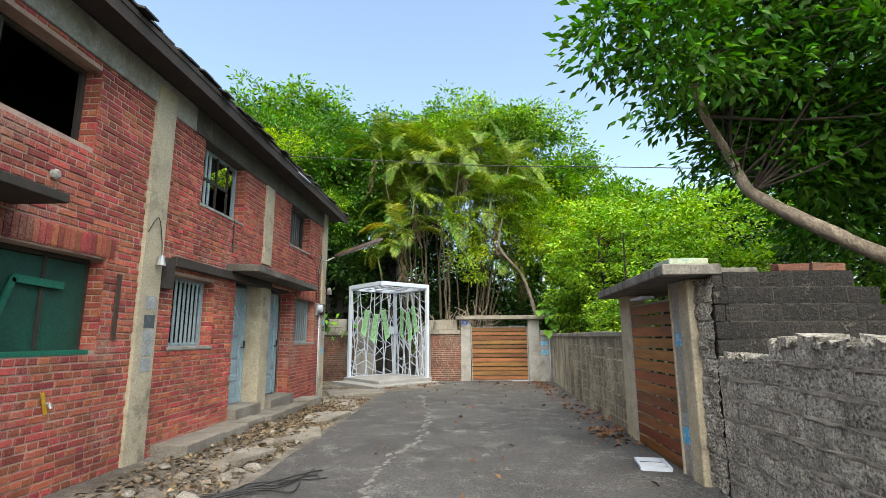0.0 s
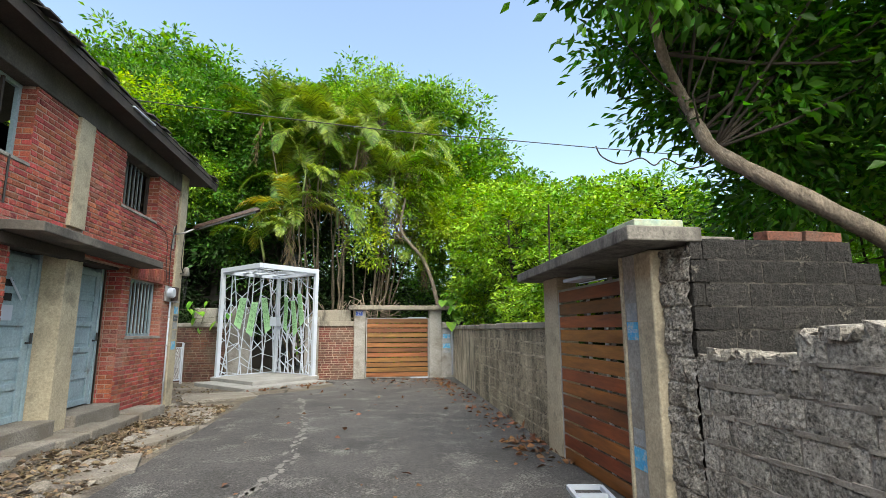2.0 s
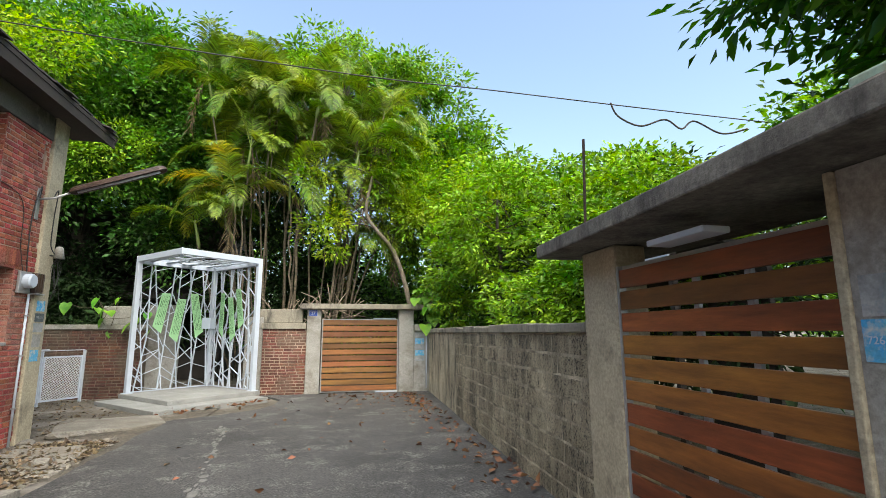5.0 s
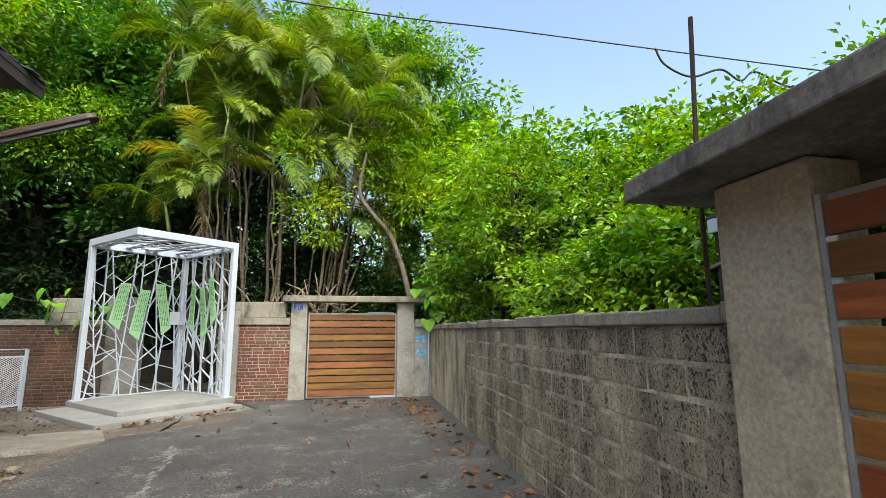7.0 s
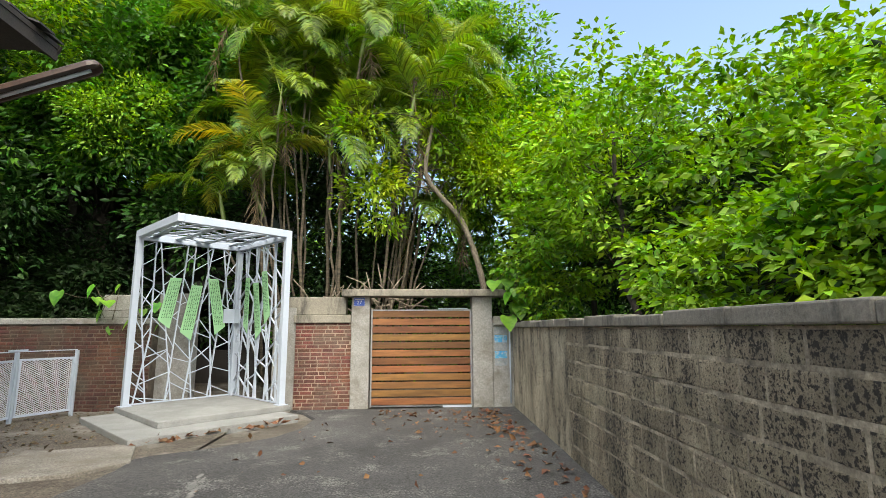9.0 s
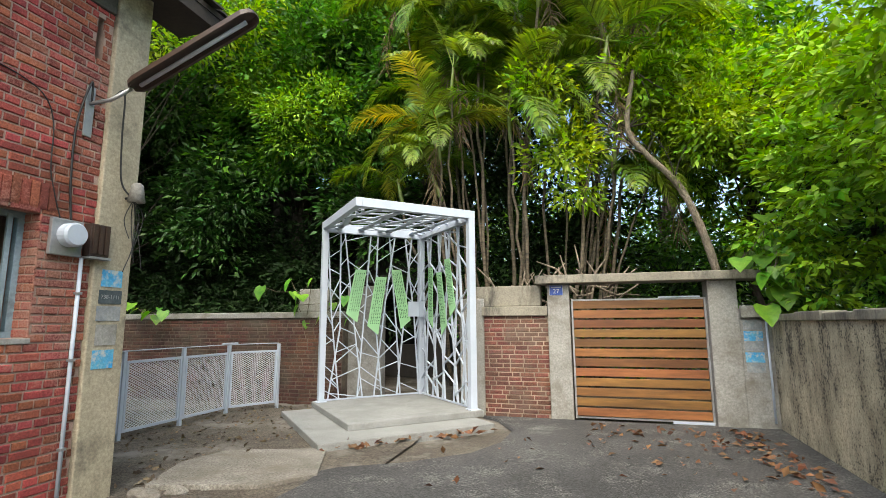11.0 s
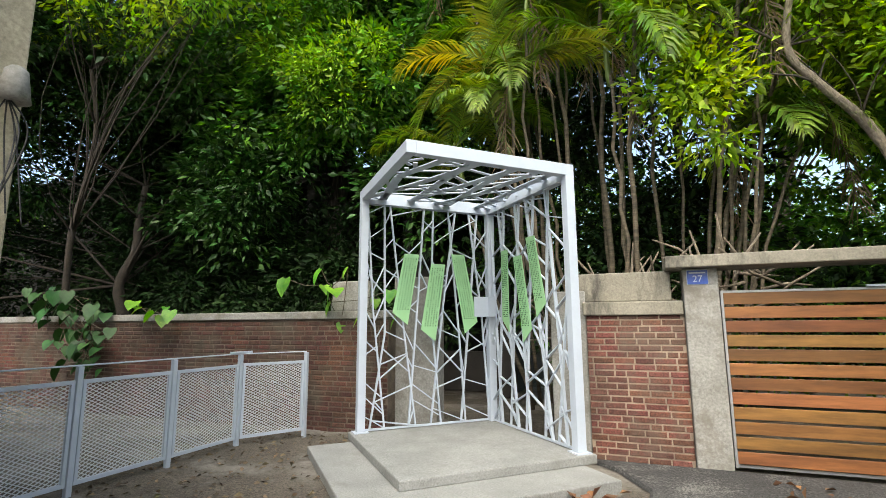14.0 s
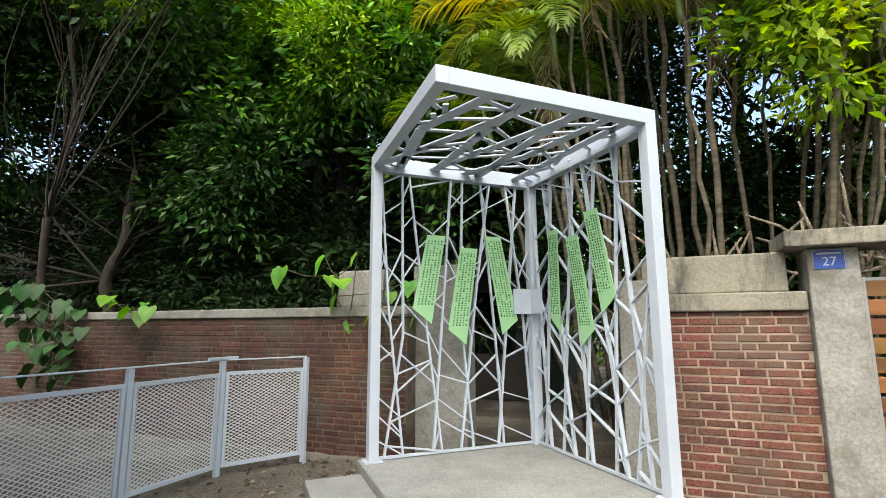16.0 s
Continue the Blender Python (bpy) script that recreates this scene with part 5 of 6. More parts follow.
def creeper(label, spots, n, size, seed, spread=(0.3, 0.12, 0.3), material=None):
    r = random.Random(seed)
    c = thing("creeper", label, "climbing plant")
    g = Geo()
    last = None
    for i in range(n):
        k = i / max(n - 1, 1) * (len(spots) - 1)
        a, b = Vector(spots[int(k)]), Vector(spots[min(int(k) + 1, len(spots) - 1)])
        p = a.lerp(b, k - int(k)) + Vector([r.gauss(0, s) for s in spread])
        big_leaf(c, p, (r.uniform(-0.7, 0.7), r.uniform(-0.8, -0.05), r.uniform(-1.3, -0.2)), size * r.uniform(0.6, 1.25), seed + i, material)
        if last is not None:
            g.tube([last, last.lerp(p, 0.5) + Vector((0, 0, -0.05)), p], 0.006, 5)
        last = p
    part("stem", g, M_CANE, c, smooth=True)


creeper("large-leaved pothos spilling over the end of the wall", [(3.3, 17.3, 2.9), (3.0, 17.05, 2.5), (2.85, 16.95, 1.9)], 34, 0.26, 500, (0.24, 0.1, 0.16))
creeper("pothos leaves growing over the brick wall coping", [(-5.3, 17.5, 1.95), (-4.6, 17.45, 2.1), (-4.3, 17.5, 1.9)], 12, 0.22, 540)
creeper("pothos leaves hanging over the brick wall", [(-8.9, 17.45, 1.9), (-8.1, 17.45, 1.7)], 9, 0.2, 560, (0.2, 0.08, 0.12))
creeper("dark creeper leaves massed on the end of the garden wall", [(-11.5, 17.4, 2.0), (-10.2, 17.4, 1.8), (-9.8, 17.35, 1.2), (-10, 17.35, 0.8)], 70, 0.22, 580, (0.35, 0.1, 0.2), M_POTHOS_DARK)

# ---- mesh fence ----
def mesh_panel(p, q, z0, z1):
    """A framed panel of expanded metal from p to q."""
    p, q = Vector((*p, 0)), Vector((*q, 0))
    d = (q - p).normalized()
    w = (q - p).length
    fr = 0.035
    up = Vector((0, 0, 1))
    f = part("panel", Geo().beam(p + up * (z1 - fr / 2), q + up * (z1 - fr / 2), 0.03, fr).beam(p + up * (z0 + fr / 2), q + up * (z0 + fr / 2), 0.03, fr)
         .beam(p + d * fr / 2 + up * (z0 + fr), p + d * fr / 2 + up * (z1 - fr), fr, 0.03, tuple(d)).beam(q - d * fr / 2 + up * (z0 + fr), q - d * fr / 2 + up * (z1 - fr), fr, 0.03, tuple(d)), M_WHITE, fence)
    g = Geo()
    h, ww, pit, sl = z1 - z0 - 2 * fr, w - 2 * fr, 0.062, 0.55
    n = d.cross(up)
    for sg in (1, -1):
        k = -h / sl
        while k < ww + h / sl:
            pts = []
            for zz in (0.0, h):
                pts.append((k + sg * zz / sl, zz))
            (ua, za), (ub, zb) = pts
            t0, t1 = 0.0, 1.0
            du = ub - ua
            lo, hi = sorted(((0 - ua) / du, (ww - ua) / du))
            t0, t1 = max(t0, lo), min(t1, hi)
            if t1 - t0 > 0.01:
                a = p + d * (fr + ua + du * t0) + up * (z0 + fr + h * t0)
                b = p + d * (fr + ua + du * t1) + up * (z0 + fr + h * t1)
                g.beam(a + n * 0.001 * sg, b + n * 0.001 * sg, 0.004, 0.0075, tuple((b - a).cross(n)))
            k += pit
    part("mesh", g, M_MESH, f)
    return f


M_MESH = mat("silver_mesh_paint", (0.62, 0.65, 0.68), (0.56, 0.59, 0.62), 4, 0.5, 0.05, 30, 0.1)
fence = thing("mesh_fence", "white steel fence with expanded metal mesh panels", "fence")
FENCE = [(-5.57, 12.55), (-5.56, 13.45), (-5.55, 14.45), (-5.54, 15.45), (-5.53, 16.43), (-5.08, 17.2)]
for i, (a, b) in enumerate(zip(FENCE, FENCE[1:])):
    va, vb = Vector(a), Vector(b)
    t = (vb - va).normalized() * 0.035
    mesh_panel(tuple(va + t), tuple(vb - t), 0.1, 1.02 if i < 4 else 1.03)
for x, y in FENCE[1:]:
    part("post", Geo().box(x - 0.025, x + 0.025, y - 0.025, y + 0.025, 0.0, 1.14), M_WHITE, fence, bevel=0.003)
g = Geo()
g.tube([(x + 0.0, y, 1.15) for x, y in FENCE], 0.008, 6)
part("rail", g, M_WHITE, fence)
part("bolt", Geo().beam((-5.53, 16.25, 1.17), (-5.5, 16.6, 1.17), 0.03, 0.025), M_WHITE, fence, bevel=0.004)

# ---- fittings on the corner of the house ----
lamp = thing("street_tube_lamp", "old fluorescent street lamp on a bracket at the house corner", "lamp")
la, lb = Vector((-3.42, 12.4, 3.56)), Vector((-2.14, 12.36, 4.0))
t = (lb - la).normalized()
sd = Vector((0, 1, 0))
nrm = sd.cross(t) * -1
g = Geo()
prof = [(-0.095, -0.02), (-0.09, 0.03), (-0.05, 0.065), (0.05, 0.065), (0.09, 0.03), (0.095, -0.02), (0.07, -0.02), (0.04, 0.02), (-0.04, 0.02), (-0.07, -0.02)]
for k, (f, s) in enumerate(((0, 0.45), (0.03, 0.85), (0.08, 1), (0.94, 1), (0.98, 0.8), (1.0, 0.45))):
    for a, b in prof:
        g.v.append(tuple(la + (lb - la) * f + sd * a * s + Vector((-t.z, 0, t.x)) * b * s))
for k in range(5):
    for i in range(10):
        j = (i + 1) % 10
        g.f.append((k * 10 + i, k * 10 + j, k * 10 + 10 + j, k * 10 + 10 + i))
g.f += [tuple(range(9, -1, -1)), tuple(range(50, 60))]
part("hood", g, M_LAMPHOOD, lamp, "brown metal lamp hood")
part("tube", Geo().tube([la + t * 0.1 - Vector((-t.z, 0, t.x)) * 0.02, lb - t * 0.1 - Vector((-t.z, 0, t.x)) * 0.02], 0.018, 10), M_WHITE, lamp, "unlit white tube", smooth=True)
part("arm", Geo().tube([(FX + 0.02, 12.3, 3.42), (-3.6, 12.36, 3.46), tuple(la)], 0.018, 8), M_METAL, lamp, smooth=True)
part("bracket", Geo().box(FX + 0.012, FX + 0.025, 12.26, 12.34, 3.12, 3.58), M_METAL, lamp, "pale drilled steel bracket", 0.004)

meter = thing("electricity_meter", "round glass-faced electricity meter on a grey board", "meter")
part("board", Geo().box(FX + 0.012, FX + 0.05, 12.08, 12.34, 2.06, 2.36), M_METAL, meter, bevel=0.006)
part("dial", Geo().tube([(FX + 0.05, 12.22, 2.23), (FX + 0.13, 12.22, 2.23), (FX + 0.15, 12.22, 2.23)], [0.1, 0.1, 0.085], 20), M_WHITE, meter, "white round dial cover")
fuse = thing("fuse_box", "ribbed brown fuse box", "box")
part("box", Geo().box(FX + 0.012, FX + 0.10, 12.37, 12.55, 2.08, 2.36), M_LAMPHOOD, fuse, bevel=0.006)
for i in range(3):
    part("rib", Geo().box(FX + 0.10, FX + 0.115, 12.385 + i * 0.055, 12.42 + i * 0.055, 2.1, 2.35), M_LAMPHOOD, fuse)
part("lip", Geo().box(FX + 0.02, FX + 0.12, 12.36, 12.56, 2.055, 2.075), M_METAL, fuse)
pipe = thing("conduit", "thin pale plastic conduit running down the brick", "pipe")
part("pipe", Geo().tube([(FX + 0.03, 12.36, 0.0), (FX + 0.03, 12.36, 2.06)], 0.016, 10), M_WHITE, pipe, smooth=True)
for z in (0.5, 1.2, 1.75):
    part("clip", Geo().box(FX + 0.01, FX + 0.05, 12.335, 12.385, z, z + 0.02), M_METAL, pipe)
cup = thing("insulator_cap", "grey tapered insulator cap on the corner post", "insulator")
part("cap", Geo().tube([(-3.62, 12.72, 2.62), (-3.62, 12.72, 2.78), (-3.62, 12.72, 2.8)], [0.075, 0.05, 0.03], 12), M_CONC, cup, smooth=True)
part("stalk", Geo().tube([(-3.75, 12.7, 2.66), (-3.62, 12.72, 2.66)], 0.012), M_BLACK, cup)


def cable(label, pts, r=0.006, sag=0.0, mat_=None, n=16):
    c = thing("cable", label, "cable")
    out = []
    P = [Vector(p) for p in pts]
    for i in range(len(P) - 1):
        p0, p1, p2, p3 = P[max(i - 1, 0)], P[i], P[i + 1], P[min(i + 2, len(P) - 1)]
        for k in range(n + (i == len(P) - 2)):
            s = k / n
            q = 0.5 * (2 * p1 + (p2 - p0) * s + (2 * p0 - 5 * p1 + 4 * p2 - p3) * s * s + (3 * p1 - p0 - 3 * p2 + p3) * s ** 3)
            out.append(q - Vector((0, 0, sag * 4 * s * (1 - s))))
    part("wire", Geo().tube(out, r, 6), mat_ or M_BLACK, c, smooth=True)


cable("black cable looping from the lamp down the post", [(-3.6, 12.36, 3.46), (-3.62, 12.5, 3.6), (-3.66, 12.55, 3.2), (-3.68, 12.6, 2.8), (-3.64, 12.68, 2.66)], 0.008)
cable("black cable from the lamp bracket to the meter", [(FX + 0.04, 12.3, 3.42), (FX + 0.06, 12.27, 3.6), (FX + 0.03, 12.2, 3.2), (FX + 0.03, 12.2, 2.7), (FX + 0.03, 12.24, 2.36)], 0.009)
for i in range(6):
    r = random.Random(i)
    cable("loose frayed wire hanging on the corner post", [(-3.63, 12.7, 2.64), (-3.66 + r.uniform(-0.03, 0.06), 12.7 + r.uniform(-0.06, 0.1), 2.45), (-3.64 + r.uniform(-0.02, 0.06), 12.72 + r.uniform(-0.06, 0.1), 2.3 - r.uniform(0, 0.4))], 0.004)
cable("thin wire swagged down the brickwork", [(FX + 0.02, 10.9, 3.45), (FX + 0.02, 11.9, 3.35), (FX + 0.02, 12.05, 2.7), (FX + 0.03, 12.15, 2.36)], 0.005)
cable("overhead wire crossing the lane", [(-9.0, 13.6, 7.1), (0.0, 12.7, 6.1), (3.2, 12.35, 5.85), (6.5, 12.0, 5.6), (10, 11.7, 5.4)], 0.011)
cable("twisted dead vine hanging on the wire", [(5.4, 12.2, 5.76), (5.55, 12.2, 5.5), (6.0, 12.2, 5.35), (6.5, 12.15, 5.5), (6.8, 12.1, 5.32), (7.1, 12.1, 5.5), (7.6, 12.0, 5.25), (8.2, 12.0, 5.4)], 0.017, mat_=M_DARKBARK)
rod = thing("steel_rod", "rusty steel rod rising from the block wall", "rod")
M_RUST = mat("rusty_steel", (0.07, 0.04, 0.03), (0.045, 0.03, 0.025), 8, 0.8, 0.3)
part("rod", Geo().tube([(2.66, 8.34, 1.2), (2.65, 8.33, 2.4), (2.65, 8.28, 3.24)], 0.013, 8), M_RUST, rod)

# lean-to beyond the block wall
shed = thing("lean_to", "low dark lean-to roof with a pale fascia board", "shed")
part("roof", Geo().beam((4.1, 8.35, 2.37), (4.1, 9.28, 2.33), 1.2, 0.03), M_TILE, shed, "dark sheet roof")
part("fascia", Geo().box(3.485, 3.505, 8.36, 9.26, 2.20, 2.305), M_WHITE, shed, "pale painted fascia board", 0.004)
part("tarp", Geo().beam((3.75, 8.4, 2.10), (3.75, 9.4, 1.93), 0.4, 0.02), M_DARKWOOD, shed, "dark sagging tarpaulin")
part("tarp_edge", Geo().tube([(3.54, 8.42, 2.11), (3.54, 9.0, 2.01), (3.55, 9.38, 1.94)], 0.014, 6), M_METAL, shed, "pale torn edge")
for y in (8.42, 9.22):
    part("post", Geo().box(3.56, 3.62, y, y + 0.06, 0.0, 2.34), M_DARKWOOD, shed)
part("rear_wall", Geo().box(4.58, 4.64, 8.38, 9.26, 0.0, 2.34), M_DARKWOOD, shed)

# stickers
M_PAPER_BLUE = mat("blue_sticker", (0.04, 0.33, 0.66), (0.12, 0.42, 0.60), 9, 0.6, 0.1, 40, 0.3, stain=(0.5, 0.52, 0.5), stain_scale=14, stain_at=0.55)
M_PAPER_WHITE = mat("white_sticker", (0.36, 0.37, 0.37), (0.22, 0.24, 0.25), 9, 0.7, 0.1, 40, 0.3, stain=(0.2, 0.26, 0.3), stain_scale=14, stain_at=0.57)
M_PAPER_DARK = mat("dark_sticker", (0.05, 0.07, 0.08), (0.09, 0.11, 0.12), 9, 0.7, 0.1, 40, 0.3)


def sticker(x, y0, y1, z0, z1, material, label, text="", tint=None, face=1):
    s = thing("sticker", label, "sticker")
    part("paper", Geo().box(x, x + 0.003 * face, y0, y1, z0, z1) if face > 0 else Geo().box(x - 0.003, x, y0, y1, z0, z1), material, s)
    if text:
        rz = 90 if face > 0 else -90
        writing(text, (y1 - y0) * 0.22, pose(x + 0.0045 * face, (y0 + y1) / 2, (z0 + z1) / 2, 90, 0, rz), tint or M_WHITE, s)


px = FX + 0.052
sticker(px, 12.54, 12.74, 1.83, 1.98, M_PAPER_BLUE, "torn blue sticker on the corner post")
sticker(px, 12.53, 12.75, 1.68, 1.80, M_PAPER_DARK, "dark sticker reading 738-1111 on the corner post", "738-1111", M_PAPER_WHITE)
sticker(px, 12.52, 12.75, 1.53, 1.66, M_PAPER_WHITE, "torn white sticker on the corner post")
sticker(px, 12.53, 12.73, 1.32, 1.50, M_CONC, "faded grey paper scrap on the corner post")
sticker(px, 12.52, 12.72, 1.12, 1.28, M_PAPER_BLUE, "scraped teal sticker on the corner post")
px = FX + 0.047
for z, mt in ((1.86, M_PAPER_WHITE), (1.64, M_PAPER_DARK), (1.48, M_PAPER_WHITE), (1.32, M_PAPER_WHITE), (1.14, M_PAPER_WHITE)):
    sticker(px, 5.55, 5.74, z, z + 0.15, mt, "weathered bill sticker on the concrete pilaster")
sticker(2.375, 5.67, 5.83, 1.56, 1.71, M_PAPER_WHITE, "torn white and blue sticker on the gate post", face=-1)
sticker(2.375, 5.66, 5.84, 1.40, 1.55, M_PAPER_BLUE, "blue sticker reading 726-5500 on the gate post", "726-5500", M_WHITE, face=-1)
sticker(2.375, 5.66, 5.84, 0.55, 0.68, M_PAPER_WHITE, "scraped pale sticker on the gate post", face=-1)
sticker(2.375, 5.65, 5.85, 0.36, 0.53, M_PAPER_BLUE, "teal sticker on the gate post", face=-1)
for z, mt in ((1.38, M_PAPER_WHITE), (1.22, M_PAPER_BLUE), (1.08, M_PAPER_WHITE), (0.92, M_PAPER_BLUE), (0.78, M_PAPER_WHITE)):
    s = thing("sticker", "torn layered sticker on the concrete stub wall", "sticker")
    part("paper", Geo().box(2.5, 2.74, 17.294, 17.298, z, z + 0.14), mt, s)
shelf = thing("letter_ledge", "small grey cement ledge on the stub wall", "ledge")
part("ledge", Geo().box(2.47, 2.85, 17.22, 17.299, 1.55, 1.72), M_CONC, shelf, bevel=0.01)
cond = thing("conduit", "thin white conduit beside the stub wall", "pipe")
part("pipe", Geo().tube([(2.79, 17.27, 0.1), (2.79, 17.27, 1.55)], 0.016, 8), M_WHITE, cond, smooth=True)
old_box = thing("service_box", "dark old service box on the concrete pilaster", "box")
part("box", Geo().box(FX + 0.012, FX + 0.09, 5.83, 6.0, 2.12, 2.5), M_DARKWOOD, old_box, bevel=0.006)
part("cap", Geo().tube([(FX + 0.1, 5.68, 2.38), (FX + 0.1, 5.68, 2.5)], [0.055, 0.035], 10), M_METAL, old_box)
wbar = thing("iron_strap", "rusty iron strap on the brick wall", "strap")
part("strap", Geo().box(FX + 0.012, FX + 0.03, 5.08, 5.14, 1.5, 2.2), M_RUST, wbar)
cable("black wire on the pilaster", [(FX + 0.06, 5.45, 2.75), (FX + 0.07, 5.6, 2.95), (FX + 0.07, 5.7, 2.7), (FX + 0.1, 5.68, 2.5)], 0.006)
M_YELLOW = mat("yellow_tape", (0.55, 0.36, 0.02), (0.45, 0.28, 0.02), 6, 0.5, 0.05)
tap = thing("wall_tap", "brass tap tied with yellow tape on the brick wall", "tap")
part("spout", Geo().tube([(FX + 0.012, 4.35, 0.95), (FX + 0.07, 4.35, 0.95), (FX + 0.085, 4.35, 0.91)], 0.014, 8), M_METAL, tap)
part("tape", Geo().beam((FX + 0.03, 4.30, 1.05), (FX + 0.03, 4.36, 0.86), 0.012, 0.03), M_YELLOW, tap, "yellow tape")
knob = thing("porcelain_insulator", "small grey porcelain insulator on the brick wall", "insulator")
part("knob", Geo().tube([(FX + 0.012, 4.12, 3.0), (FX + 0.05, 4.12, 3.0), (FX + 0.07, 4.12, 3.0)], [0.045, 0.05, 0.025], 10), M_CONC, knob)
drain = thing("thin_pipe", "thin dark pipe down the brick wall", "pipe")
part("pipe", Geo().tube([(FX + 0.02, 7.6, 2.86), (FX + 0.02, 7.6, 3.4)], 0.012, 6), M_BLACK, drain)
sheet = thing("metal_flashing", "bent pale metal flashing hanging at the eaves", "flashing")
part("sheet", Geo().prism([(FX + 0.16, 9.2), (FX + 0.44, 9.3), (FX + 0.46, 10.0), (FX + 0.2, 9.9)], 4.78, 4.80), M_WHITE, sheet)

# ---- clutter on the ground ----
tray2 = thing("window_frame_scrap", "white frame scrap lying by the side gate", "scrap")
g = Geo()
for a, b in (((1.95, 6.0), (2.25, 5.95)), ((2.25, 5.95), (2.32, 6.4)), ((2.32, 6.4), (2.02, 6.45)), ((2.02, 6.45), (1.95, 6.0)), ((1.98, 6.2), (2.28, 6.16))):
    g.beam((*a, 0.045), (*b, 0.045), 0.035, 0.04)
part("frame", g, M_WHITE, tray2)


def stones(n, seed, where, size, mat_, label):
    r = random.Random(seed)
    for i in range(n):
        x, y = where(r)
        s = size * r.uniform(0.5, 1.5)
        bm = bmesh.new()
        bmesh.ops.create_icosphere(bm, subdivisions=2, radius=s)
        off = r.uniform(0, 50)
        for v in bm.verts:
            v.co *= 1 + 0.5 * noise.noise(v.co / s * 1.1 + Vector((off, 0, 0)))
            v.co.z *= 0.6
            v.co.x *= 1.25
        me = bpy.data.meshes.new("stone")
        bm.to_mesh(me)
        bm.free()
        me.materials.append(mat_)
        ob = tagged(new("stone", me), label, "stone", "loose rubble")
        ob.matrix_world = pose(x, y, strip_height(x, y) + s * 0.2, 0, 0, r.uniform(0, 360))


stones(26, 8, lambda r: (r.uniform(-3.3, -2.5), r.uniform(4.5, 11.5)), 0.07, M_SLAB, "rough lump of broken pale concrete on the verge")
stones(8, 9, lambda r: (r.uniform(-3.6, -3.0), r.uniform(11.8, 13.4)), 0.09, M_SLAB, "broken lump of concrete by the house corner")
for i, (x, y, w, d, rz) in enumerate(((-3.0, 11.2, 1.1, 1.6, 8), (-2.8, 9.4, 0.8, 1.3, -12), (-3.1, 13.9, 1.5, 1.3, 20), (-2.7, 7.9, 0.8, 1.0, 15), (-2.95, 6.3, 0.7, 0.9, -20))):
    sl = tagged(part("paving_slab", Geo().prism([(-w / 2, -d / 2), (w * 0.2, -d * 0.55), (w / 2, -d * 0.3), (w * 0.45, d / 2), (-w * 0.3, d * 0.48), (-w * 0.52, d * 0.1)], -0.06, 0.012), M_SLAB, None, "", 0.008), "cracked worn cement slab in the verge", "slab", "cracked slabs")
    sl.matrix_world = pose(x, y, max(strip_height(x, y), 0.02) + 0.015, random.uniform(-1, 1), random.uniform(-2, 2), rz)


def litter(name, label, n, seed, where, size, material, height=lambda x, y: 0.03):
    r = np.random.default_rng(seed)
    rr = random.Random(seed)
    base = np.array([(*p, height(*p) + rr.uniform(0.002, 0.03)) for p in (where(rr) for _ in range(n))])
    ln = size * r.uniform(0.5, 1.3, n)
    head = np.column_stack([r.normal(size=n), r.normal(size=n), r.uniform(-0.1, 0.35, n)])
    ob = new(name, leaf_mesh(name, base, ln, ln * 0.55, head, material))
    tagged(ob, label, "leaf litter", kind="stuff")


M_LITTER = mat("mixed_litter", (0.21, 0.155, 0.09), (0.09, 0.066, 0.043), 6, 0.85, 0.2, 40, 0.4, "island", 0.55)
litter("fallen_leaves", "fallen orange-brown leaves along the foot of the wall", 260, 1, lambda r: (2.5 - abs(r.gauss(0, 0.28)) + 0.0, r.uniform(7.0, 17.0)), 0.11, M_DRYLEAF)
litter("fallen_leaves", "small drift of red-brown leaves by the wall", 46, 2, lambda r: (r.gauss(2.1, 0.12), r.choice((8.3, 7.8)) + r.gauss(0, 0.13)), 0.12, M_DRYLEAF)
litter("fallen_leaves", "scattered fallen leaves on the lane before the gate", 130, 3, lambda r: (r.uniform(0.3, 2.5) , 16.9 - abs(r.gauss(0, 1.0))), 0.1, M_DRYLEAF)
litter("fallen_leaves", "few fallen leaves by the plinth", 45, 4, lambda r: (lambda k: (-2.75 + k * 1.7 + r.gauss(0, 0.06), 14.55 + k * 1.5 + r.gauss(0, 0.08)))(r.random()), 0.12, M_DRYLEAF)
litter("fallen_leaves", "stray fallen leaves across the lane", 90, 5, lambda r: (r.uniform(-1.5, 2.4), r.uniform(2.5, 16)), 0.09, M_DRYLEAF)
litter("verge_litter", "dry leaves and rubbish strewn over the verge", 6500, 6, lambda r: (r.uniform(-3.5, -2.45), 12.4 - abs(r.gauss(0, 4.2))), 0.075, M_LITTER, strip_height)
litter("verge_litter", "dry leaves on the ground by the mesh fence", 700, 7, lambda r: (r.uniform(-6.3, -3.4), r.uniform(12.9, 17.4)), 0.07, M_LITTER, strip_height)
g = Geo()
r = random.Random(52)
for i in range(480):
    x, y = -2.4 - abs(r.gauss(0.35, 0.35)), 12.6 - abs(r.gauss(0, 4.0))
    if x < FX + 0.05:
        continue
    a, w, z = r.uniform(0, 3.1), r.uniform(0.012, 0.05), strip_height(x, y)
    g.oriented(pose(x, y, z, r.uniform(-25, 25), r.uniform(-25, 25), math.degrees(a)), -w, w, -w * r.uniform(0.4, 0.9), w * 0.7, -0.01, w * r.uniform(0.3, 0.8))
tagged(part("rubble_chips", g, mat("rubble_chip", (0.26, 0.24, 0.20), (0.10, 0.085, 0.07), 5, 0.9, 0.5, 50, 0.4, "island", 0.5), None, ""), "small chips of broken cement and tile strewn on the verge", "rubble", kind="stuff")
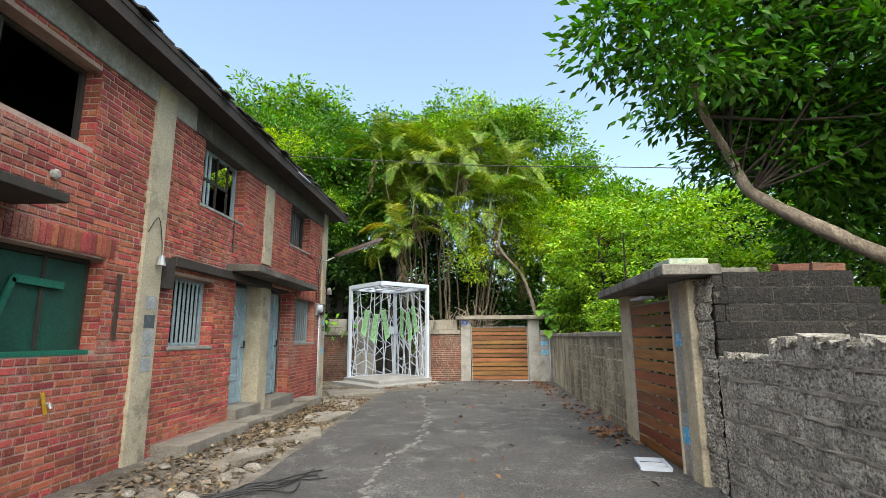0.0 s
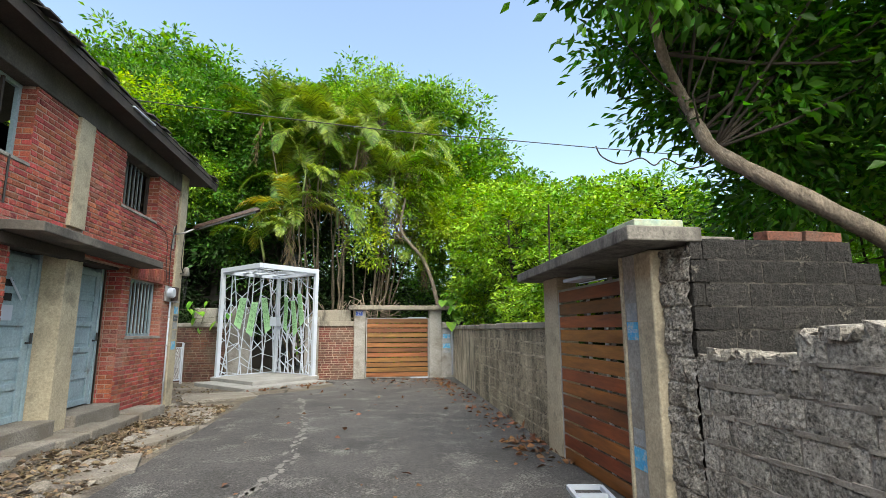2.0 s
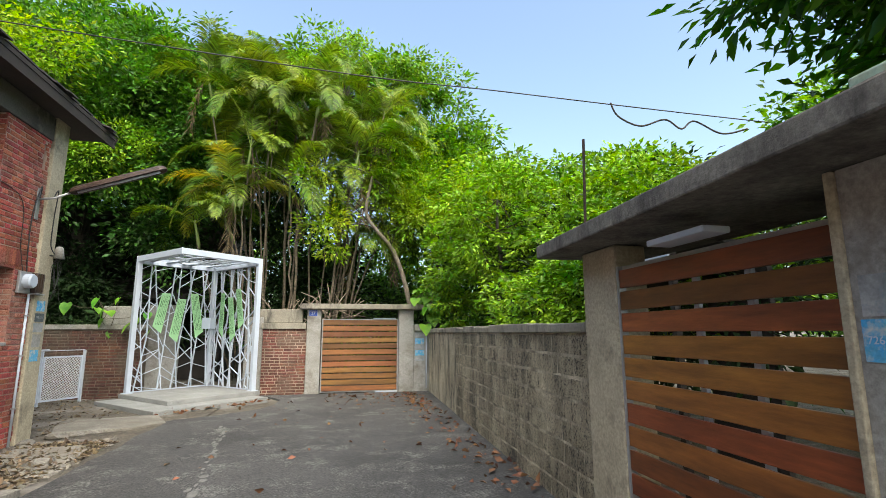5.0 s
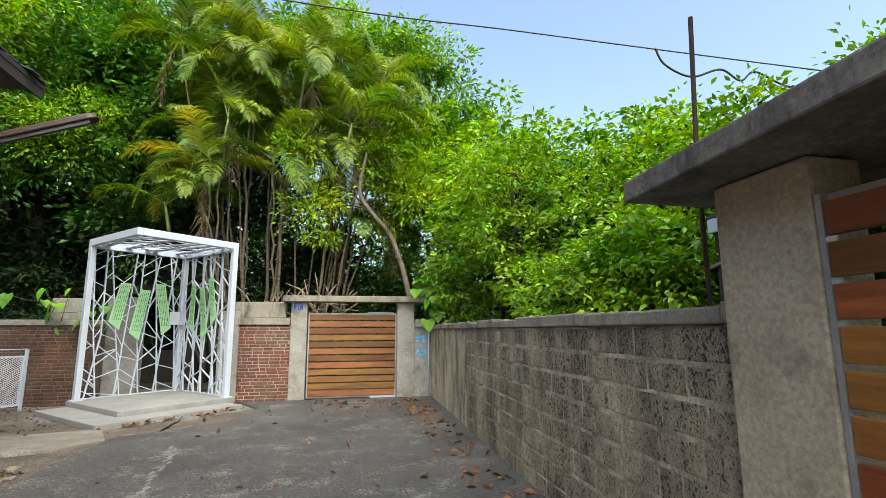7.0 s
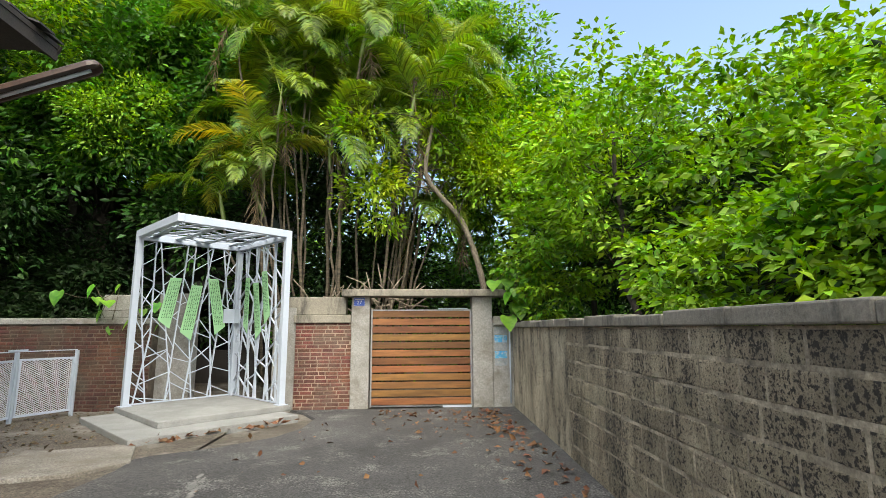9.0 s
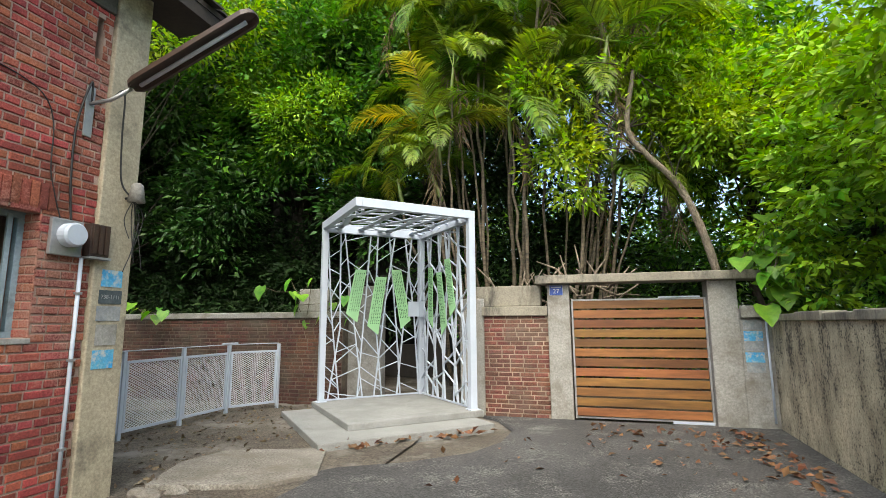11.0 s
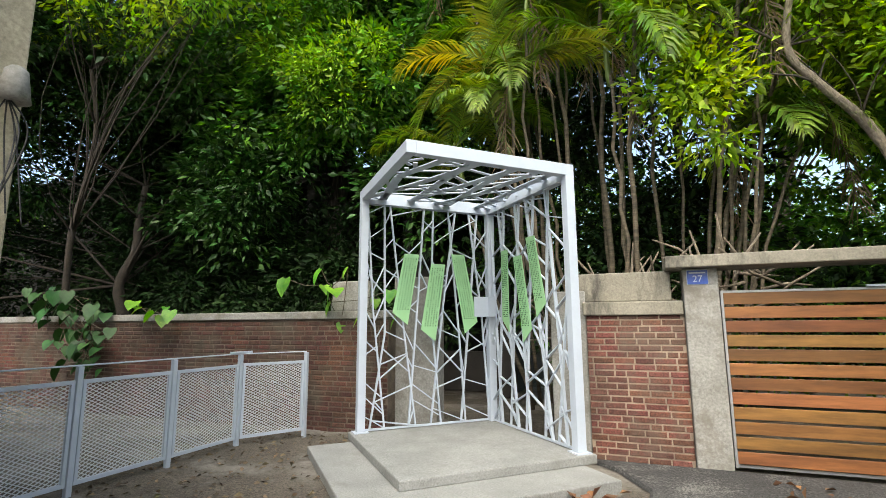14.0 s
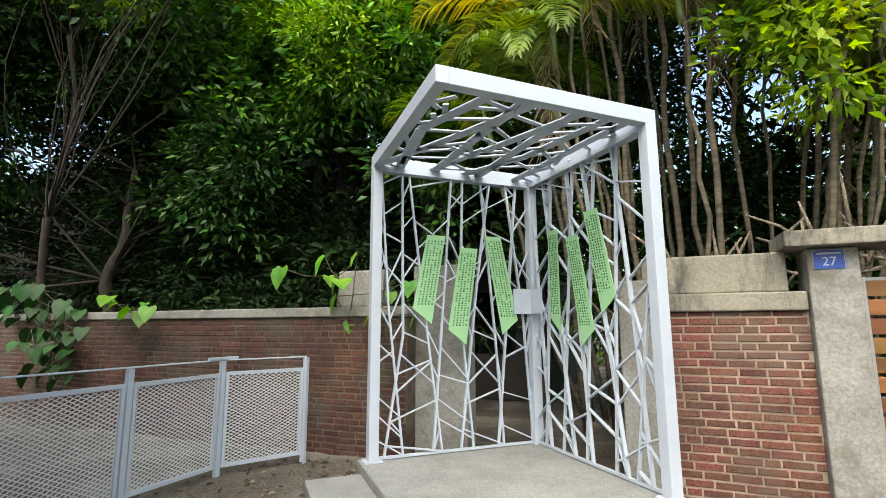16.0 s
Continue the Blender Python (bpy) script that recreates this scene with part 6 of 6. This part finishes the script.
for i in range(6):
    r = random.Random(90 + i)
    cable("loose black cable lying on the road edge", [(-2.6 + r.uniform(-0.3, 0.1), 4.6 + r.uniform(-0.3, 0.4), 0.05), (-2.3 + r.uniform(-0.1, 0.2), 5.0 + r.uniform(-0.2, 0.2), 0.06), (-2.0 + r.uniform(-0.2, 0.3), 5.3 + r.uniform(-0.4, 0.4), 0.05), (-1.7 + r.uniform(-0.3, 0.2), 5.7 + r.uniform(-0.5, 0.3), 0.04)], 0.008)
streak = Geo()
line = [(-1.25, 13.2), (-1.12, 12.4), (-0.95, 11.2), (-0.78, 9.8), (-0.72, 8.9), (-0.70, 8.0), (-0.82, 7.2), (-1.0, 6.6), (-1.05, 5.6), (-1.0, 4.6), (-0.9, 3.6)]
for (xa, ya), (xb, yb) in zip(line, line[1:]):
    for k in range(9):
        f = k / 9
        x, y = xa + (xb - xa) * f + random.gauss(0, 0.03), ya + (yb - ya) * f
        w, l2 = random.uniform(0.015, 0.05), random.uniform(0.04, 0.10)
        b = len(streak.v)
        for j in range(6):
            a = j * math.pi / 3
            streak.v.append((x + w * math.cos(a) * random.uniform(0.6, 1.3), y + l2 * math.sin(a) * random.uniform(0.6, 1.3), 0.0295))
        streak.f.append(tuple(range(b, b + 6)))
setting("trim", streak, mat("cement_spill", (0.22, 0.218, 0.21), (0.12, 0.118, 0.114), 7, 0.9, 0.3, 60, 0.3), "dribbled pale cement spill on the asphalt", "stain")

# ---- pieces of the walls ----
lay_bricks(house, TO_STREET, 2.0, HOUSE_END, 0.0, 4.36, [*HOLES, (5.43, 5.8, 0, 5), (8.77, 9.13, 2.5, 5)], lambda u, z: u > 11.6 and z < 2.6, M_BRICK_OBJ, M_BRICK, (0.213, 0.057), 0.015)
for key in ("green", "low_b"):
    y0, y1, z0, z1 = WINDOWS[key]
    y = y0 - 0.05
    while y < y1 + 0.1:
        ob = new("soldier_brick", unit_brick(M_BRICK_OBJ, random.randrange(6)))
        ob.parent = house
        ob.matrix_world = TO_STREET @ Matrix.Translation((y, -0.02, z1 + 0.02)) @ Matrix.Diagonal((0.06, 0.05, 0.21, 1))
        y += 0.068
# brick reveals of the openings
for key in WINDOWS:
    y0, y1, z0, z1 = WINDOWS[key]
    g, z = Geo(), z0 + 0.005
    m = Matrix(((-1, 0, 0, FX + 0.008), (0, 1, 0, y1), (0, 0, 1, 0), (0, 0, 0, 1)))
    k = 0
    while z < z1 - 0.03:
        for a, b in (((0, 0.1), (0.11, 0.2)) if k % 2 else ((0, 0.2),)):
            g.brick(m, a, b, -0.006, 0.01, z, min(z + 0.06, z1))
        z += 0.07
        k += 1
    part("reveal", g, M_BRICK, house)["kind"] = "stuff"
g, z, k = Geo(), 0.4, 0
m = Matrix(((-1, 0, 0, FX + 0.008), (0, 1, 0, 10.40), (0, 0, 1, 0), (0, 0, 0, 1)))
while z < 2.44:
    for a, b in (((0, 0.1), (0.11, 0.21), (0.22, 0.24)) if k % 2 else ((0, 0.2), (0.21, 0.24))):
        g.brick(m, a, b, -0.006, 0.01, z, z + 0.06)
    z, k = z + 0.07, k + 1
part("reveal", g, M_BRICK, house)["kind"] = "stuff"
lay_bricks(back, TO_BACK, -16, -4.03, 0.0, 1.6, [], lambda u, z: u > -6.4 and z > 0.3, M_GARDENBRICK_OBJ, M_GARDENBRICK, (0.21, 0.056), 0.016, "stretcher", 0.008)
lay_bricks(side, Matrix.Translation((0, SIDE_Y, 0)), -1.294, -0.252, 0.0, 1.6, [], lambda u, z: True, M_OLDBRICK_OBJ, M_OLDBRICK, (0.21, 0.055), 0.016, "stretcher", 0.010)
lay_bricks(rwall, TO_RIGHT, R_LEN * 0.4, R_LEN, 0.0, 1.5, [], lambda u, z: True, M_WALLBLOCK, M_WALLBLOCK, (0.39, 0.180), 0.008, "stretcher", 0.007, "block")
TO_LOW = Matrix(((0, 1, 0, LX), (-1, 0, 0, 0), (0, 0, 1, 0), (0, 0, 0, 1)))
lay_bricks(low, TO_LOW, -5.04, 6.0, 0.02, 1.46, [(-5.04, -4.2, 1.32, 2.0)], lambda u, z: True, M_BLOCK_OBJ, M_BLOCK, (0.36, 0.172), 0.013, "stretcher", 0.008, "block", rough=True)
TO_UP = Matrix.Translation((0, 5.05, 0))
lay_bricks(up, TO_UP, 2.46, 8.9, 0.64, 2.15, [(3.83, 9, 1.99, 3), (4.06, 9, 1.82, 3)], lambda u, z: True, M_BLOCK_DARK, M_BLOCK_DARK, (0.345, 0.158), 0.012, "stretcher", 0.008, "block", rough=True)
# smeared mortar lines of the low wall
g = Geo()
r = random.Random(41)
for k in range(1, 8):
    y = 5.0
    while y > -4.5:
        ln = r.uniform(0.05, 0.22)
        z = 0.013 + k * 0.185 + 0.004 * math.sin(y * 5)
        if r.random() < 0.82:
            h = r.uniform(0.010, 0.022)
            g.box(LX - r.uniform(0.006, 0.013), LX + 0.01, y - ln, y, z - h, z + h * r.uniform(0.4, 1.0), jit=0.004)
        y -= ln
part("mortar_line", g, M_BLOCK_MORTAR, low, "pale smeared mortar")["kind"] = "stuff"
# broken top of the low wall
g = Geo()
r = random.Random(4)
y = 5.0
while y > -6:
    ln = r.uniform(0.03, 0.08)
    foot = 1.28 if y > 4.2 else 1.43
    h = foot + 0.05 + r.uniform(-0.03, 0.04)
    g.box(LX + 0.005 + r.uniform(-0.02, 0.02), LX + 0.28, y - ln, y, foot, h, jit=0.022)
    y -= ln - 0.01
part("rubble_top", g, M_BLOCK, low, "broken cement crust along the top", 0.01)
for x, w in ((3.14, 0.30), (3.47, 0.32)):
    b = tagged(part("loose_brick", Geo().box(x, x + w, 5.07, 5.22, 2.152, 2.235, jit=0.01), M_OLDBRICK_OBJ, None, "", 0.006), "loose red brick lying on the dark block wall", "brick", "loose bricks")
